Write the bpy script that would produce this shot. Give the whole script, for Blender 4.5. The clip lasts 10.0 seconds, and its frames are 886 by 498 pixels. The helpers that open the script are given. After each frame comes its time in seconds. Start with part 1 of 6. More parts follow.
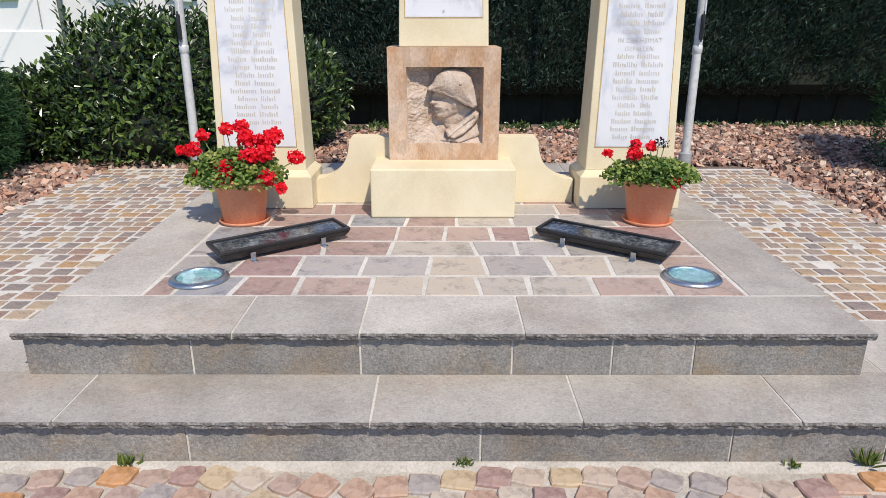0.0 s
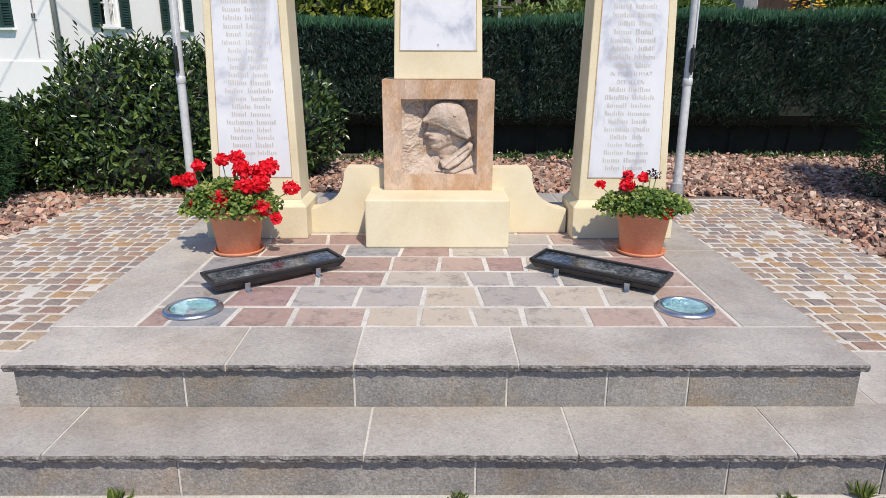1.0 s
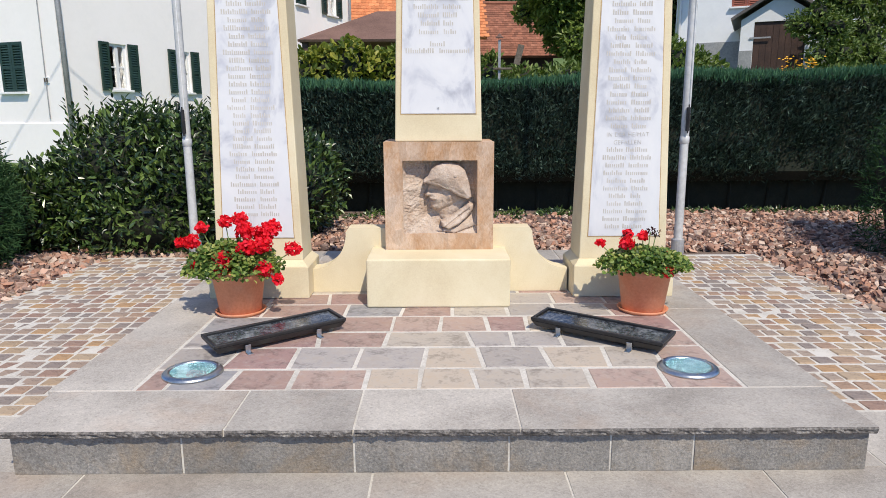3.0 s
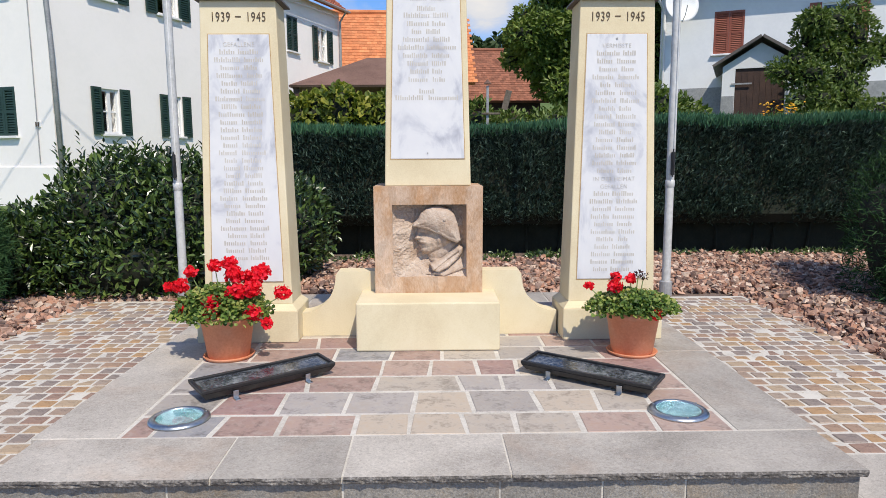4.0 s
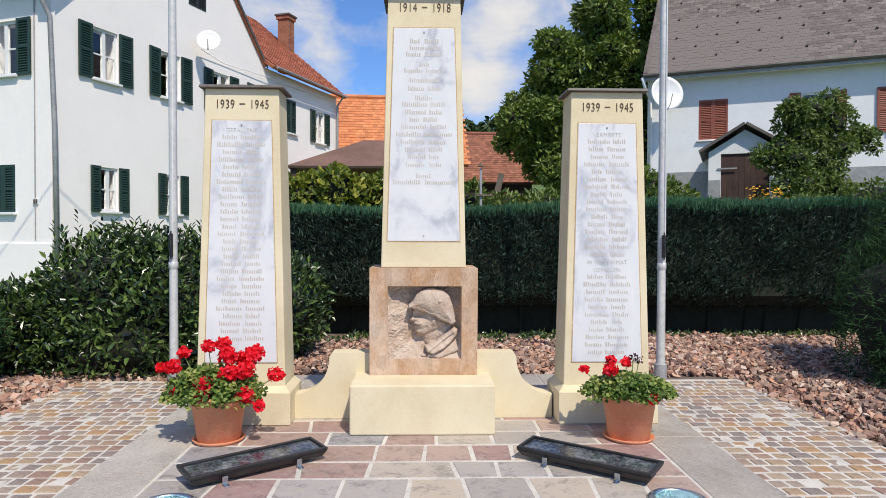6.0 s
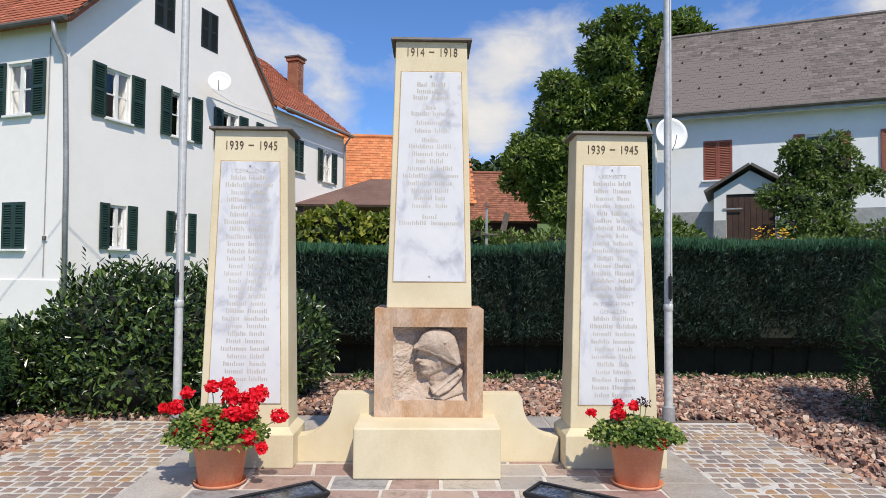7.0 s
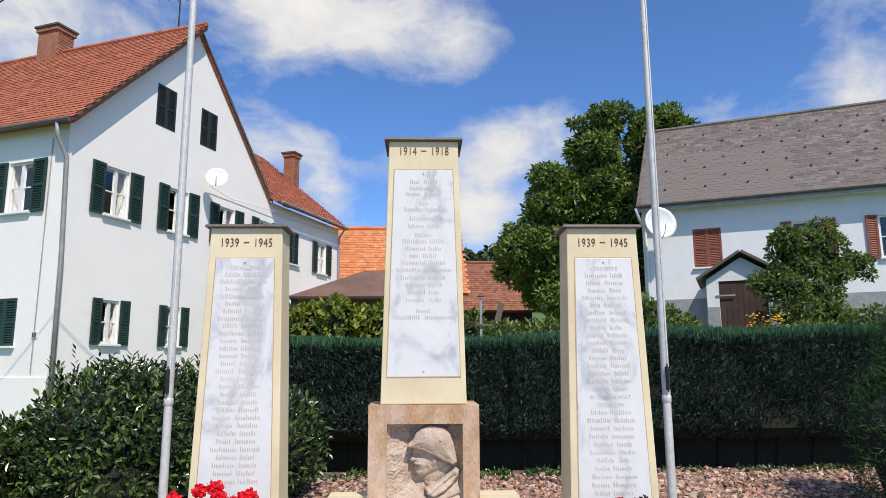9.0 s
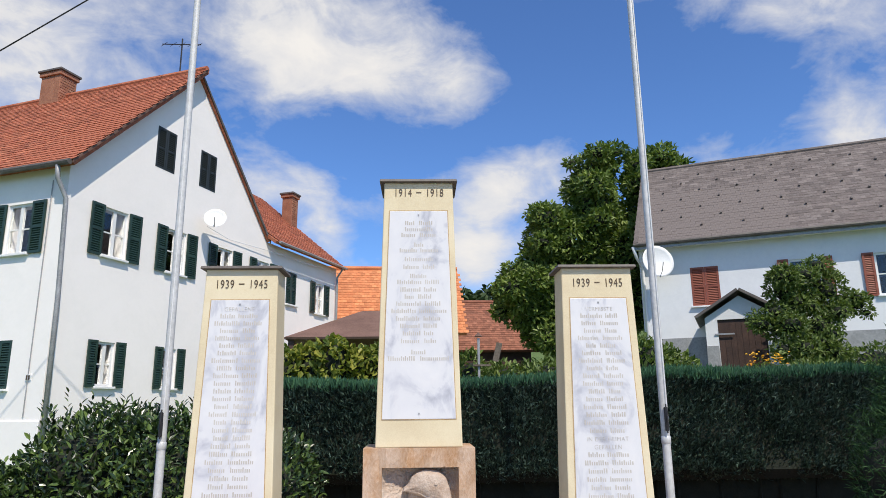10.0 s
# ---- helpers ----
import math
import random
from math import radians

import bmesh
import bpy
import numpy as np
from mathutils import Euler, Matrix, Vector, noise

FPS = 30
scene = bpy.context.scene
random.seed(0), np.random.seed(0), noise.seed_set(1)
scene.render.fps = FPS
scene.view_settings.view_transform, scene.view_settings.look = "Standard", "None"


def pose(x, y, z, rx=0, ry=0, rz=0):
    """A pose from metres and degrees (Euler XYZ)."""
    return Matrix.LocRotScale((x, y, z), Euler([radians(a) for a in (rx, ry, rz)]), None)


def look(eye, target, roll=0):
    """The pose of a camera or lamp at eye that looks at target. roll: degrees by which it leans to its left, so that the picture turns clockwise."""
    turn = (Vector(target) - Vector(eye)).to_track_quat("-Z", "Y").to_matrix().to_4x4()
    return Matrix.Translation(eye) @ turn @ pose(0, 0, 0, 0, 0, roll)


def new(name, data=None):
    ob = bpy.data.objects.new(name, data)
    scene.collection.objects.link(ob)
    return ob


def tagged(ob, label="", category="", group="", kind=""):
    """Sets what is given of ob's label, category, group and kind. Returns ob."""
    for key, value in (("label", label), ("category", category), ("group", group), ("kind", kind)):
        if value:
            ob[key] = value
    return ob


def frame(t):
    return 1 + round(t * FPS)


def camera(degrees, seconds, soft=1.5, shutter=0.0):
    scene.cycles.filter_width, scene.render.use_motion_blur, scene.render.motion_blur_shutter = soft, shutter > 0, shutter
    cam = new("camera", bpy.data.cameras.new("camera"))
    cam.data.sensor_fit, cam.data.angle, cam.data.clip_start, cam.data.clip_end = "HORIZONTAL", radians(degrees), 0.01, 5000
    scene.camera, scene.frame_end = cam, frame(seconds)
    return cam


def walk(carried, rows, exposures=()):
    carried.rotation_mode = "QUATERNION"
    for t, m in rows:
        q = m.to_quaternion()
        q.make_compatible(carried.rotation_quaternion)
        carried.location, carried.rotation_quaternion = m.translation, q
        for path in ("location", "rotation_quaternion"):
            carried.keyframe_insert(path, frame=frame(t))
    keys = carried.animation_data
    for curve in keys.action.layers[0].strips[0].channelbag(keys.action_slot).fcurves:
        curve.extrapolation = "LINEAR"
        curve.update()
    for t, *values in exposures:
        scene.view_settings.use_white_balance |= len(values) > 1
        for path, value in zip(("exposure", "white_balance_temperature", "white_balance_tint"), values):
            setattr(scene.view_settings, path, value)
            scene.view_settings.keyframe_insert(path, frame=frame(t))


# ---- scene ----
cam = camera(66.9, 10.0, soft=0.6)
PATH = [
    (0, (0.052, -2.064, 1.348), (0.049, -0.167, 0.713), -0.0),
    (0.5, (0.048, -2.075, 1.354), (0.055, -0.167, 0.755), 0.2),
    (1, (0.05, -2.07, 1.363), (0.065, -0.149, 0.807), 0.2),
    (1.5, (0.057, -2.076, 1.364), (0.076, -0.143, 0.849), -0.0),
    (2, (0.059, -2.072, 1.37), (0.064, -0.132, 0.884), -0.3),
    (2.5, (0.061, -2.07, 1.381), (0.059, -0.121, 0.934), -0.3),
    (4, (0.062, -2.089, 1.4), (0.099, -0.109, 1.125), -0.3),
    (4.5, (0.059, -2.094, 1.409), (0.105, -0.106, 1.199), -0.3),
    (5, (0.059, -2.099, 1.419), (0.112, -0.107, 1.255), -0.1),
    (5.5, (0.049, -2.112, 1.418), (0.115, -0.115, 1.316), 0.1),
    (7, (0.044, -2.115, 1.435), (0.087, -0.117, 1.506), 0.5),
    (7.5, (0.045, -2.119, 1.441), (0.095, -0.124, 1.581), 0.7),
    (8, (0.04, -2.137, 1.443), (0.086, -0.149, 1.661), 0.7),
    (8.5, (0.04, -2.14, 1.45), (0.096, -0.161, 1.73), 0.2),
    (9, (0.048, -2.135, 1.458), (0.107, -0.165, 1.794), -0.3),
    (9.5, (0.059, -2.133, 1.458), (0.131, -0.175, 1.856), -0.6),
    (10, (0.067, -2.149, 1.463), (0.131, -0.202, 1.914), -0.6),
]
walk(cam, [(t, look(eye, target, roll)) for t, eye, target, roll in PATH], exposures=[(0, -0.03, 6950, 10), (2.5, -0.05, 6950, 10), (5, -0.09, 6950, 10), (7, -0.10, 6950, 10), (10, -0.05, 6900, 10)])

# ---- light ----
SUN_EL, SUN_DIR = 52.0, Vector((0.38, -0.925, 0))
sun_vec = SUN_DIR.normalized() * math.cos(radians(SUN_EL)) + Vector((0, 0, math.sin(radians(SUN_EL))))
sun = new("sun", bpy.data.lights.new("sun", "SUN"))
sun.data.energy, sun.data.angle, sun.data.color = 4.5, radians(0.55), (1.0, 0.94, 0.84)
sun.matrix_world = look(sun_vec * 50, (0, 0, 0))

world = bpy.data.worlds.new("world")
scene.world = world
world.use_nodes = True


def node(nt, kind, **sets):
    n = nt.nodes.new(kind)
    for k, v in sets.items():
        if k == "ins":
            for i, val in v.items():
                n.inputs[i].default_value = val
        elif k == "operation":
            n.operation = v
        elif k == "blend_type":
            n.blend_type = v
        elif k == "data_type":
            n.data_type = v
        elif k == "interpolation":
            n.interpolation_type = v
    return n


def mth(nt, op, a, b=None, c=None):
    n = nt.nodes.new("ShaderNodeMath")
    n.operation = op
    for i, v in enumerate((a, b, c)):
        if v is None:
            continue
        if isinstance(v, (int, float)):
            n.inputs[i].default_value = v
        else:
            nt.links.new(v, n.inputs[i])
    return n.outputs[0]


def ramp(nt, fac, stops, mode="LINEAR"):
    n = nt.nodes.new("ShaderNodeValToRGB")
    n.color_ramp.interpolation = mode
    e = n.color_ramp.elements
    while len(e) < len(stops):
        e.new(0.5)
    for el, (p, c) in zip(e, stops):
        el.position = p
        el.color = (*c, 1) if len(c) == 3 else c
    nt.links.new(fac, n.inputs[0])
    return n.outputs[0]


def mix(nt, fac, a, b, kind="MIX"):
    n = nt.nodes.new("ShaderNodeMix")
    n.data_type, n.blend_type = "RGBA", kind
    for i, v in ((0, fac), (6, a), (7, b)):
        if isinstance(v, (int, float)):
            n.inputs[i].default_value = v
        elif isinstance(v, tuple):
            n.inputs[i].default_value = (*v, 1)
        else:
            nt.links.new(v, n.inputs[i])
    return n.outputs[2]


def noise_tex(nt, vec, scale, detail=4.0, rough=0.55, distort=0.0):
    n = nt.nodes.new("ShaderNodeTexNoise")
    n.inputs["Scale"].default_value, n.inputs["Detail"].default_value = scale, detail
    n.inputs["Roughness"].default_value, n.inputs["Distortion"].default_value = rough, distort
    if vec is not None:
        nt.links.new(vec, n.inputs["Vector"])
    return n.outputs[0]


def build_sky():
    nt = world.node_tree
    nt.nodes.clear()
    out = nt.nodes.new("ShaderNodeOutputWorld")
    bg = nt.nodes.new("ShaderNodeBackground")
    sky = nt.nodes.new("ShaderNodeTexSky")
    sky.sky_type, sky.sun_disc = "NISHITA", False
    sky.sun_elevation, sky.sun_rotation = radians(SUN_EL), math.atan2(SUN_DIR.x, SUN_DIR.y)
    sky.altitude, sky.air_density, sky.dust_density, sky.ozone_density = 300, 1.0, 0.6, 1.6
    co = nt.nodes.new("ShaderNodeTexCoord").outputs["Generated"]
    sep = nt.nodes.new("ShaderNodeSeparateXYZ")
    nt.links.new(co, sep.inputs[0])
    # cumulus: three scales of noise round the cloud banks, the unseen ones added for fill
    flat = nt.nodes.new("ShaderNodeVectorMath")
    flat.operation = "MULTIPLY"
    nt.links.new(co, flat.inputs[0])
    flat.inputs[1].default_value = (1.0, 1.0, 1.7)
    big = noise_tex(nt, flat.outputs[0], 3.2, 8.0, 0.55, 0.5)
    fine = noise_tex(nt, flat.outputs[0], 11.0, 8.0, 0.6, 0.3)
    dens = mth(nt, "ADD", mth(nt, "MULTIPLY", big, 0.55), mth(nt, "MULTIPLY", fine, 0.45))
    for (dx, dy, dz), size, gain in CLOUDS:
        d = Vector((dx, dy, dz)).normalized()
        dot = nt.nodes.new("ShaderNodeVectorMath")
        dot.operation = "DISTANCE"
        nt.links.new(co, dot.inputs[0])
        dot.inputs[1].default_value = d
        blob = nt.nodes.new("ShaderNodeMapRange")
        blob.interpolation_type = "SMOOTHSTEP"
        nt.links.new(dot.outputs["Value"], blob.inputs[0])
        blob.inputs[1].default_value, blob.inputs[2].default_value = size, 0.0
        blob.inputs[3].default_value, blob.inputs[4].default_value = 0.0, gain
        dens = mth(nt, "ADD", dens, blob.outputs[0])
    cover = ramp(nt, dens, [(0.0, (0, 0, 0)), (0.505, (0.0, 0.0, 0.0)), (0.60, (0.42, 0.42, 0.42)), (0.72, (0.93, 0.93, 0.93)), (0.84, (1, 1, 1))])
    cloud = mix(nt, ramp(nt, dens, [(0.56, (0, 0, 0)), (0.85, (1, 1, 1))]), (5.6, 6.0, 6.8), (7.7, 7.7, 7.8))
    blue = mix(nt, 1.0, sky.outputs[0], (0.68, 1.05, 1.60), "MULTIPLY")
    nt.links.new(mix(nt, cover, blue, cloud), bg.inputs[0])
    bg.inputs[1].default_value = 0.118
    nt.links.new(bg.outputs[0], out.inputs[0])


# direction, half width, gain
CLOUDS = [
    ((-0.147, 0.865, 0.48), 0.18, 0.22), ((-0.02, 0.878, 0.479), 0.16, 0.21), ((-0.212, 0.828, 0.519), 0.14, 0.12), ((0.075, 0.89, 0.444), 0.09, 0.13), ((-0.425, 0.779, 0.461), 0.28, 0.12), ((-0.6, 0.70, 0.44), 0.30, 0.12),
    ((-0.216, 0.924, 0.316), 0.08, 0.18), ((-0.16, 0.93, 0.31), 0.05, 0.10), ((0.129, 0.934, 0.332), 0.09, 0.12), ((0.20, 0.925, 0.335), 0.08, 0.12), ((0.10, 0.962, 0.245), 0.10, 0.13), ((0.07, 0.979, 0.193), 0.10, 0.14),
    ((0.38, 0.88, 0.28), 0.12, 0.09), ((0.55, 0.775, 0.315), 0.10, 0.18), ((0.512, 0.725, 0.46), 0.12, 0.13), ((0.161, 0.825, 0.56), 0.07, 0.12), ((-0.15, 0.955, 0.25), 0.08, 0.08),
    ((0.281, 0.856, 0.434), 0.17, -0.16), ((-0.20, 0.905, 0.375), 0.08, -0.13), ((-0.09, 0.920, 0.375), 0.11, -0.16), ((0.02, 0.93, 0.36), 0.09, -0.12), ((0.419, 0.813, 0.405), 0.14, -0.12), ((-0.05, 0.966, 0.25), 0.09, -0.10), ((0.13, 0.91, 0.395), 0.07, -0.10), ((0.202, 0.84, 0.503), 0.10, -0.10),
    # unseen banks behind and overhead, added to brighten and whiten the fill light
    ((0.0, -0.6, 0.8), 0.8, 0.12), ((0.8, -0.2, 0.5), 0.7, 0.12), ((-0.8, -0.3, 0.5), 0.7, 0.12), ((0.1, 0.15, 1.0), 0.5, 0.08),
]
build_sky()


# ---- materials ----
def surface(name, stops, scale=3.0, fine=60.0, rough=0.7, bump=0.3, depth=0.004, vary=0.0, metal=0.0, stains=None, island=False, coord="Object", spec=0.5, finemix=0.5, distort=0.3, stretch=None, speckle=0.0, speck=(0.5, 0.82, 1.1, 1.5)):
    """Two scales of noise over a colour ramp, with bump; vary: brightness by object; stains: (colour, amount, scale)."""
    m = bpy.data.materials.new(name)
    m.use_nodes = True
    nt = m.node_tree
    p = nt.nodes["Principled BSDF"]
    co = nt.nodes.new("ShaderNodeTexCoord").outputs[coord]
    info = nt.nodes.new("ShaderNodeObjectInfo")
    rnd = nt.nodes.new("ShaderNodeNewGeometry").outputs["Random Per Island"] if island else info.outputs["Random"]
    shift = nt.nodes.new("ShaderNodeVectorMath")
    shift.operation = "ADD"
    nt.links.new(co, shift.inputs[0])
    cmb = nt.nodes.new("ShaderNodeCombineXYZ")
    for i in range(3):
        nt.links.new(mth(nt, "MULTIPLY", rnd, 7.0 + 5 * i), cmb.inputs[i])
    nt.links.new(cmb.outputs[0], shift.inputs[1])
    vec = shift.outputs[0]
    if stretch:
        st = nt.nodes.new("ShaderNodeVectorMath")
        st.operation = "MULTIPLY"
        nt.links.new(vec, st.inputs[0])
        st.inputs[1].default_value = stretch
        vec = st.outputs[0]
    a = noise_tex(nt, vec, scale, 5.0, 0.6, distort)
    b = noise_tex(nt, vec, fine, 4.0, 0.65)
    both = mth(nt, "ADD", mth(nt, "MULTIPLY", a, 1 - finemix), mth(nt, "MULTIPLY", b, finemix))
    both = mth(nt, "ADD", mth(nt, "MULTIPLY", mth(nt, "SUBTRACT", both, 0.5), 1.7), 0.5)
    col = ramp(nt, both, stops)
    if stains:
        c, amount, s = stains
        sn = noise_tex(nt, vec, s, 6.0, 0.65, 0.6)
        col = mix(nt, mth(nt, "MULTIPLY", ramp(nt, sn, [(0.5, (0, 0, 0)), (0.72, (1, 1, 1))]), amount), col, c)
    if speckle:
        # mineral grains, each with its own shade, at two sizes
        for k in (1.0, 0.45):
            vo = nt.nodes.new("ShaderNodeTexVoronoi")
            vo.inputs["Scale"].default_value = speckle * k
            nt.links.new(vec, vo.inputs["Vector"])
            sp = nt.nodes.new("ShaderNodeSeparateColor")
            nt.links.new(vo.outputs["Color"], sp.inputs[0])
            grain = ramp(nt, sp.outputs[0], [(0.0, (speck[0],) * 3), (0.2, (speck[1],) * 3), (0.75, (speck[2],) * 3), (1.0, (speck[3],) * 3)])
            col = mix(nt, 0.5 if k == 1.0 else 0.25, col, grain, "MULTIPLY")
    if vary:
        hsv = nt.nodes.new("ShaderNodeHueSaturation")
        nt.links.new(mth(nt, "ADD", 1 - vary, mth(nt, "MULTIPLY", rnd, 2 * vary)), hsv.inputs["Value"])
        nt.links.new(col, hsv.inputs["Color"])
        col = hsv.outputs[0]
    nt.links.new(col, p.inputs["Base Color"])
    p.inputs["Metallic"].default_value, p.inputs["Specular IOR Level"].default_value = metal, spec
    nt.links.new(mth(nt, "ADD", rough - 0.08, mth(nt, "MULTIPLY", b, 0.16)), p.inputs["Roughness"])
    if bump:
        bn = nt.nodes.new("ShaderNodeBump")
        bn.inputs["Strength"].default_value, bn.inputs["Distance"].default_value = bump, depth
        nt.links.new(both, bn.inputs["Height"])
        nt.links.new(bn.outputs[0], p.inputs["Normal"])
    return m


def palette(name, colours, fine=70.0, rough=0.75, bump=0.4, depth=0.003, island=False, speckle=0.0, dust_mix=0.35):
    """Each piece takes one colour of a palette by its own random number, with grain over it."""
    m = bpy.data.materials.new(name)
    m.use_nodes = True
    nt = m.node_tree
    p = nt.nodes["Principled BSDF"]
    rnd = nt.nodes.new("ShaderNodeNewGeometry").outputs["Random Per Island"] if island else nt.nodes.new("ShaderNodeObjectInfo").outputs["Random"]
    co = nt.nodes.new("ShaderNodeTexCoord").outputs["Object"]
    base = ramp(nt, rnd, [(i / len(colours), c) for i, c in enumerate(colours)], "CONSTANT")
    a = noise_tex(nt, co, fine * 0.2, 5.0, 0.6, 0.4)
    b = noise_tex(nt, co, fine, 4.0, 0.65)
    both = mth(nt, "ADD", mth(nt, "MULTIPLY", a, 0.6), mth(nt, "MULTIPLY", b, 0.4))
    both = mth(nt, "ADD", mth(nt, "MULTIPLY", mth(nt, "SUBTRACT", both, 0.5), 1.6), 0.5)
    shade = ramp(nt, both, [(0.3, (0.62, 0.61, 0.6)), (0.5, (1, 1, 1)), (0.72, (1.0, 0.95, 0.88))])
    col = mix(nt, 1.0, base, shade, "MULTIPLY")
    dust = noise_tex(nt, co, fine * 0.45, 3.0, 0.7)
    col = mix(nt, mth(nt, "MULTIPLY", ramp(nt, dust, [(0.5, (0, 0, 0)), (0.75, (1, 1, 1))]), dust_mix), col, (0.5, 0.46, 0.4))
    if speckle:
        for k in (1.0, 0.4):
            vo = nt.nodes.new("ShaderNodeTexVoronoi")
            vo.inputs["Scale"].default_value = speckle * k
            nt.links.new(co, vo.inputs["Vector"])
            sp = nt.nodes.new("ShaderNodeSeparateColor")
            nt.links.new(vo.outputs["Color"], sp.inputs[0])
            col = mix(nt, 0.85 if k == 1.0 else 0.5, col, ramp(nt, sp.outputs[0], [(0.0, (0.5, 0.5, 0.5)), (0.25, (0.85, 0.85, 0.85)), (0.75, (1.1, 1.1, 1.1)), (1.0, (1.6, 1.55, 1.5))]), "MULTIPLY")
    nt.links.new(col, p.inputs["Base Color"])
    p.inputs["Roughness"].default_value = rough
    bn = nt.nodes.new("ShaderNodeBump")
    bn.inputs["Strength"].default_value, bn.inputs["Distance"].default_value = bump, depth
    nt.links.new(both, bn.inputs["Height"])
    nt.links.new(bn.outputs[0], p.inputs["Normal"])
    return m


def leafy(name, stops, rough=0.5, through_light=0.25, spec=0.4):
    """Leaves: colour by island, a little light let through."""
    m = bpy.data.materials.new(name)
    m.use_nodes = True
    nt = m.node_tree
    p = nt.nodes["Principled BSDF"]
    rnd = nt.nodes.new("ShaderNodeNewGeometry").outputs["Random Per Island"]
    co = nt.nodes.new("ShaderNodeTexCoord").outputs["Object"]
    big = noise_tex(nt, co, 2.2, 3.0)
    f = mth(nt, "ADD", mth(nt, "MULTIPLY", rnd, 0.6), mth(nt, "MULTIPLY", big, 0.4))
    col = ramp(nt, f, stops)
    nt.links.new(col, p.inputs["Base Color"])
    p.inputs["Roughness"].default_value, p.inputs["Specular IOR Level"].default_value = rough, spec
    tr = nt.nodes.new("ShaderNodeBsdfTranslucent")
    nt.links.new(mix(nt, 1.0, col, (1.2, 1.3, 0.6), "MULTIPLY"), tr.inputs[0])
    ms = nt.nodes.new("ShaderNodeMixShader")
    ms.inputs[0].default_value = through_light
    nt.links.new(p.outputs[0], ms.inputs[1])
    nt.links.new(tr.outputs[0], ms.inputs[2])
    nt.links.new(ms.outputs[0], nt.nodes["Material Output"].inputs[0])
    return m


def pane_mat(name, tint=(0.9, 0.95, 1.0)):
    m = bpy.data.materials.new(name)
    m.use_nodes = True
    p = m.node_tree.nodes["Principled BSDF"]
    p.inputs["Base Color"].default_value = (*tint, 1)
    p.inputs["Roughness"].default_value = 0.03
    p.inputs["Transmission Weight"].default_value = 1.0
    p.inputs["IOR"].default_value = 1.45
    return m


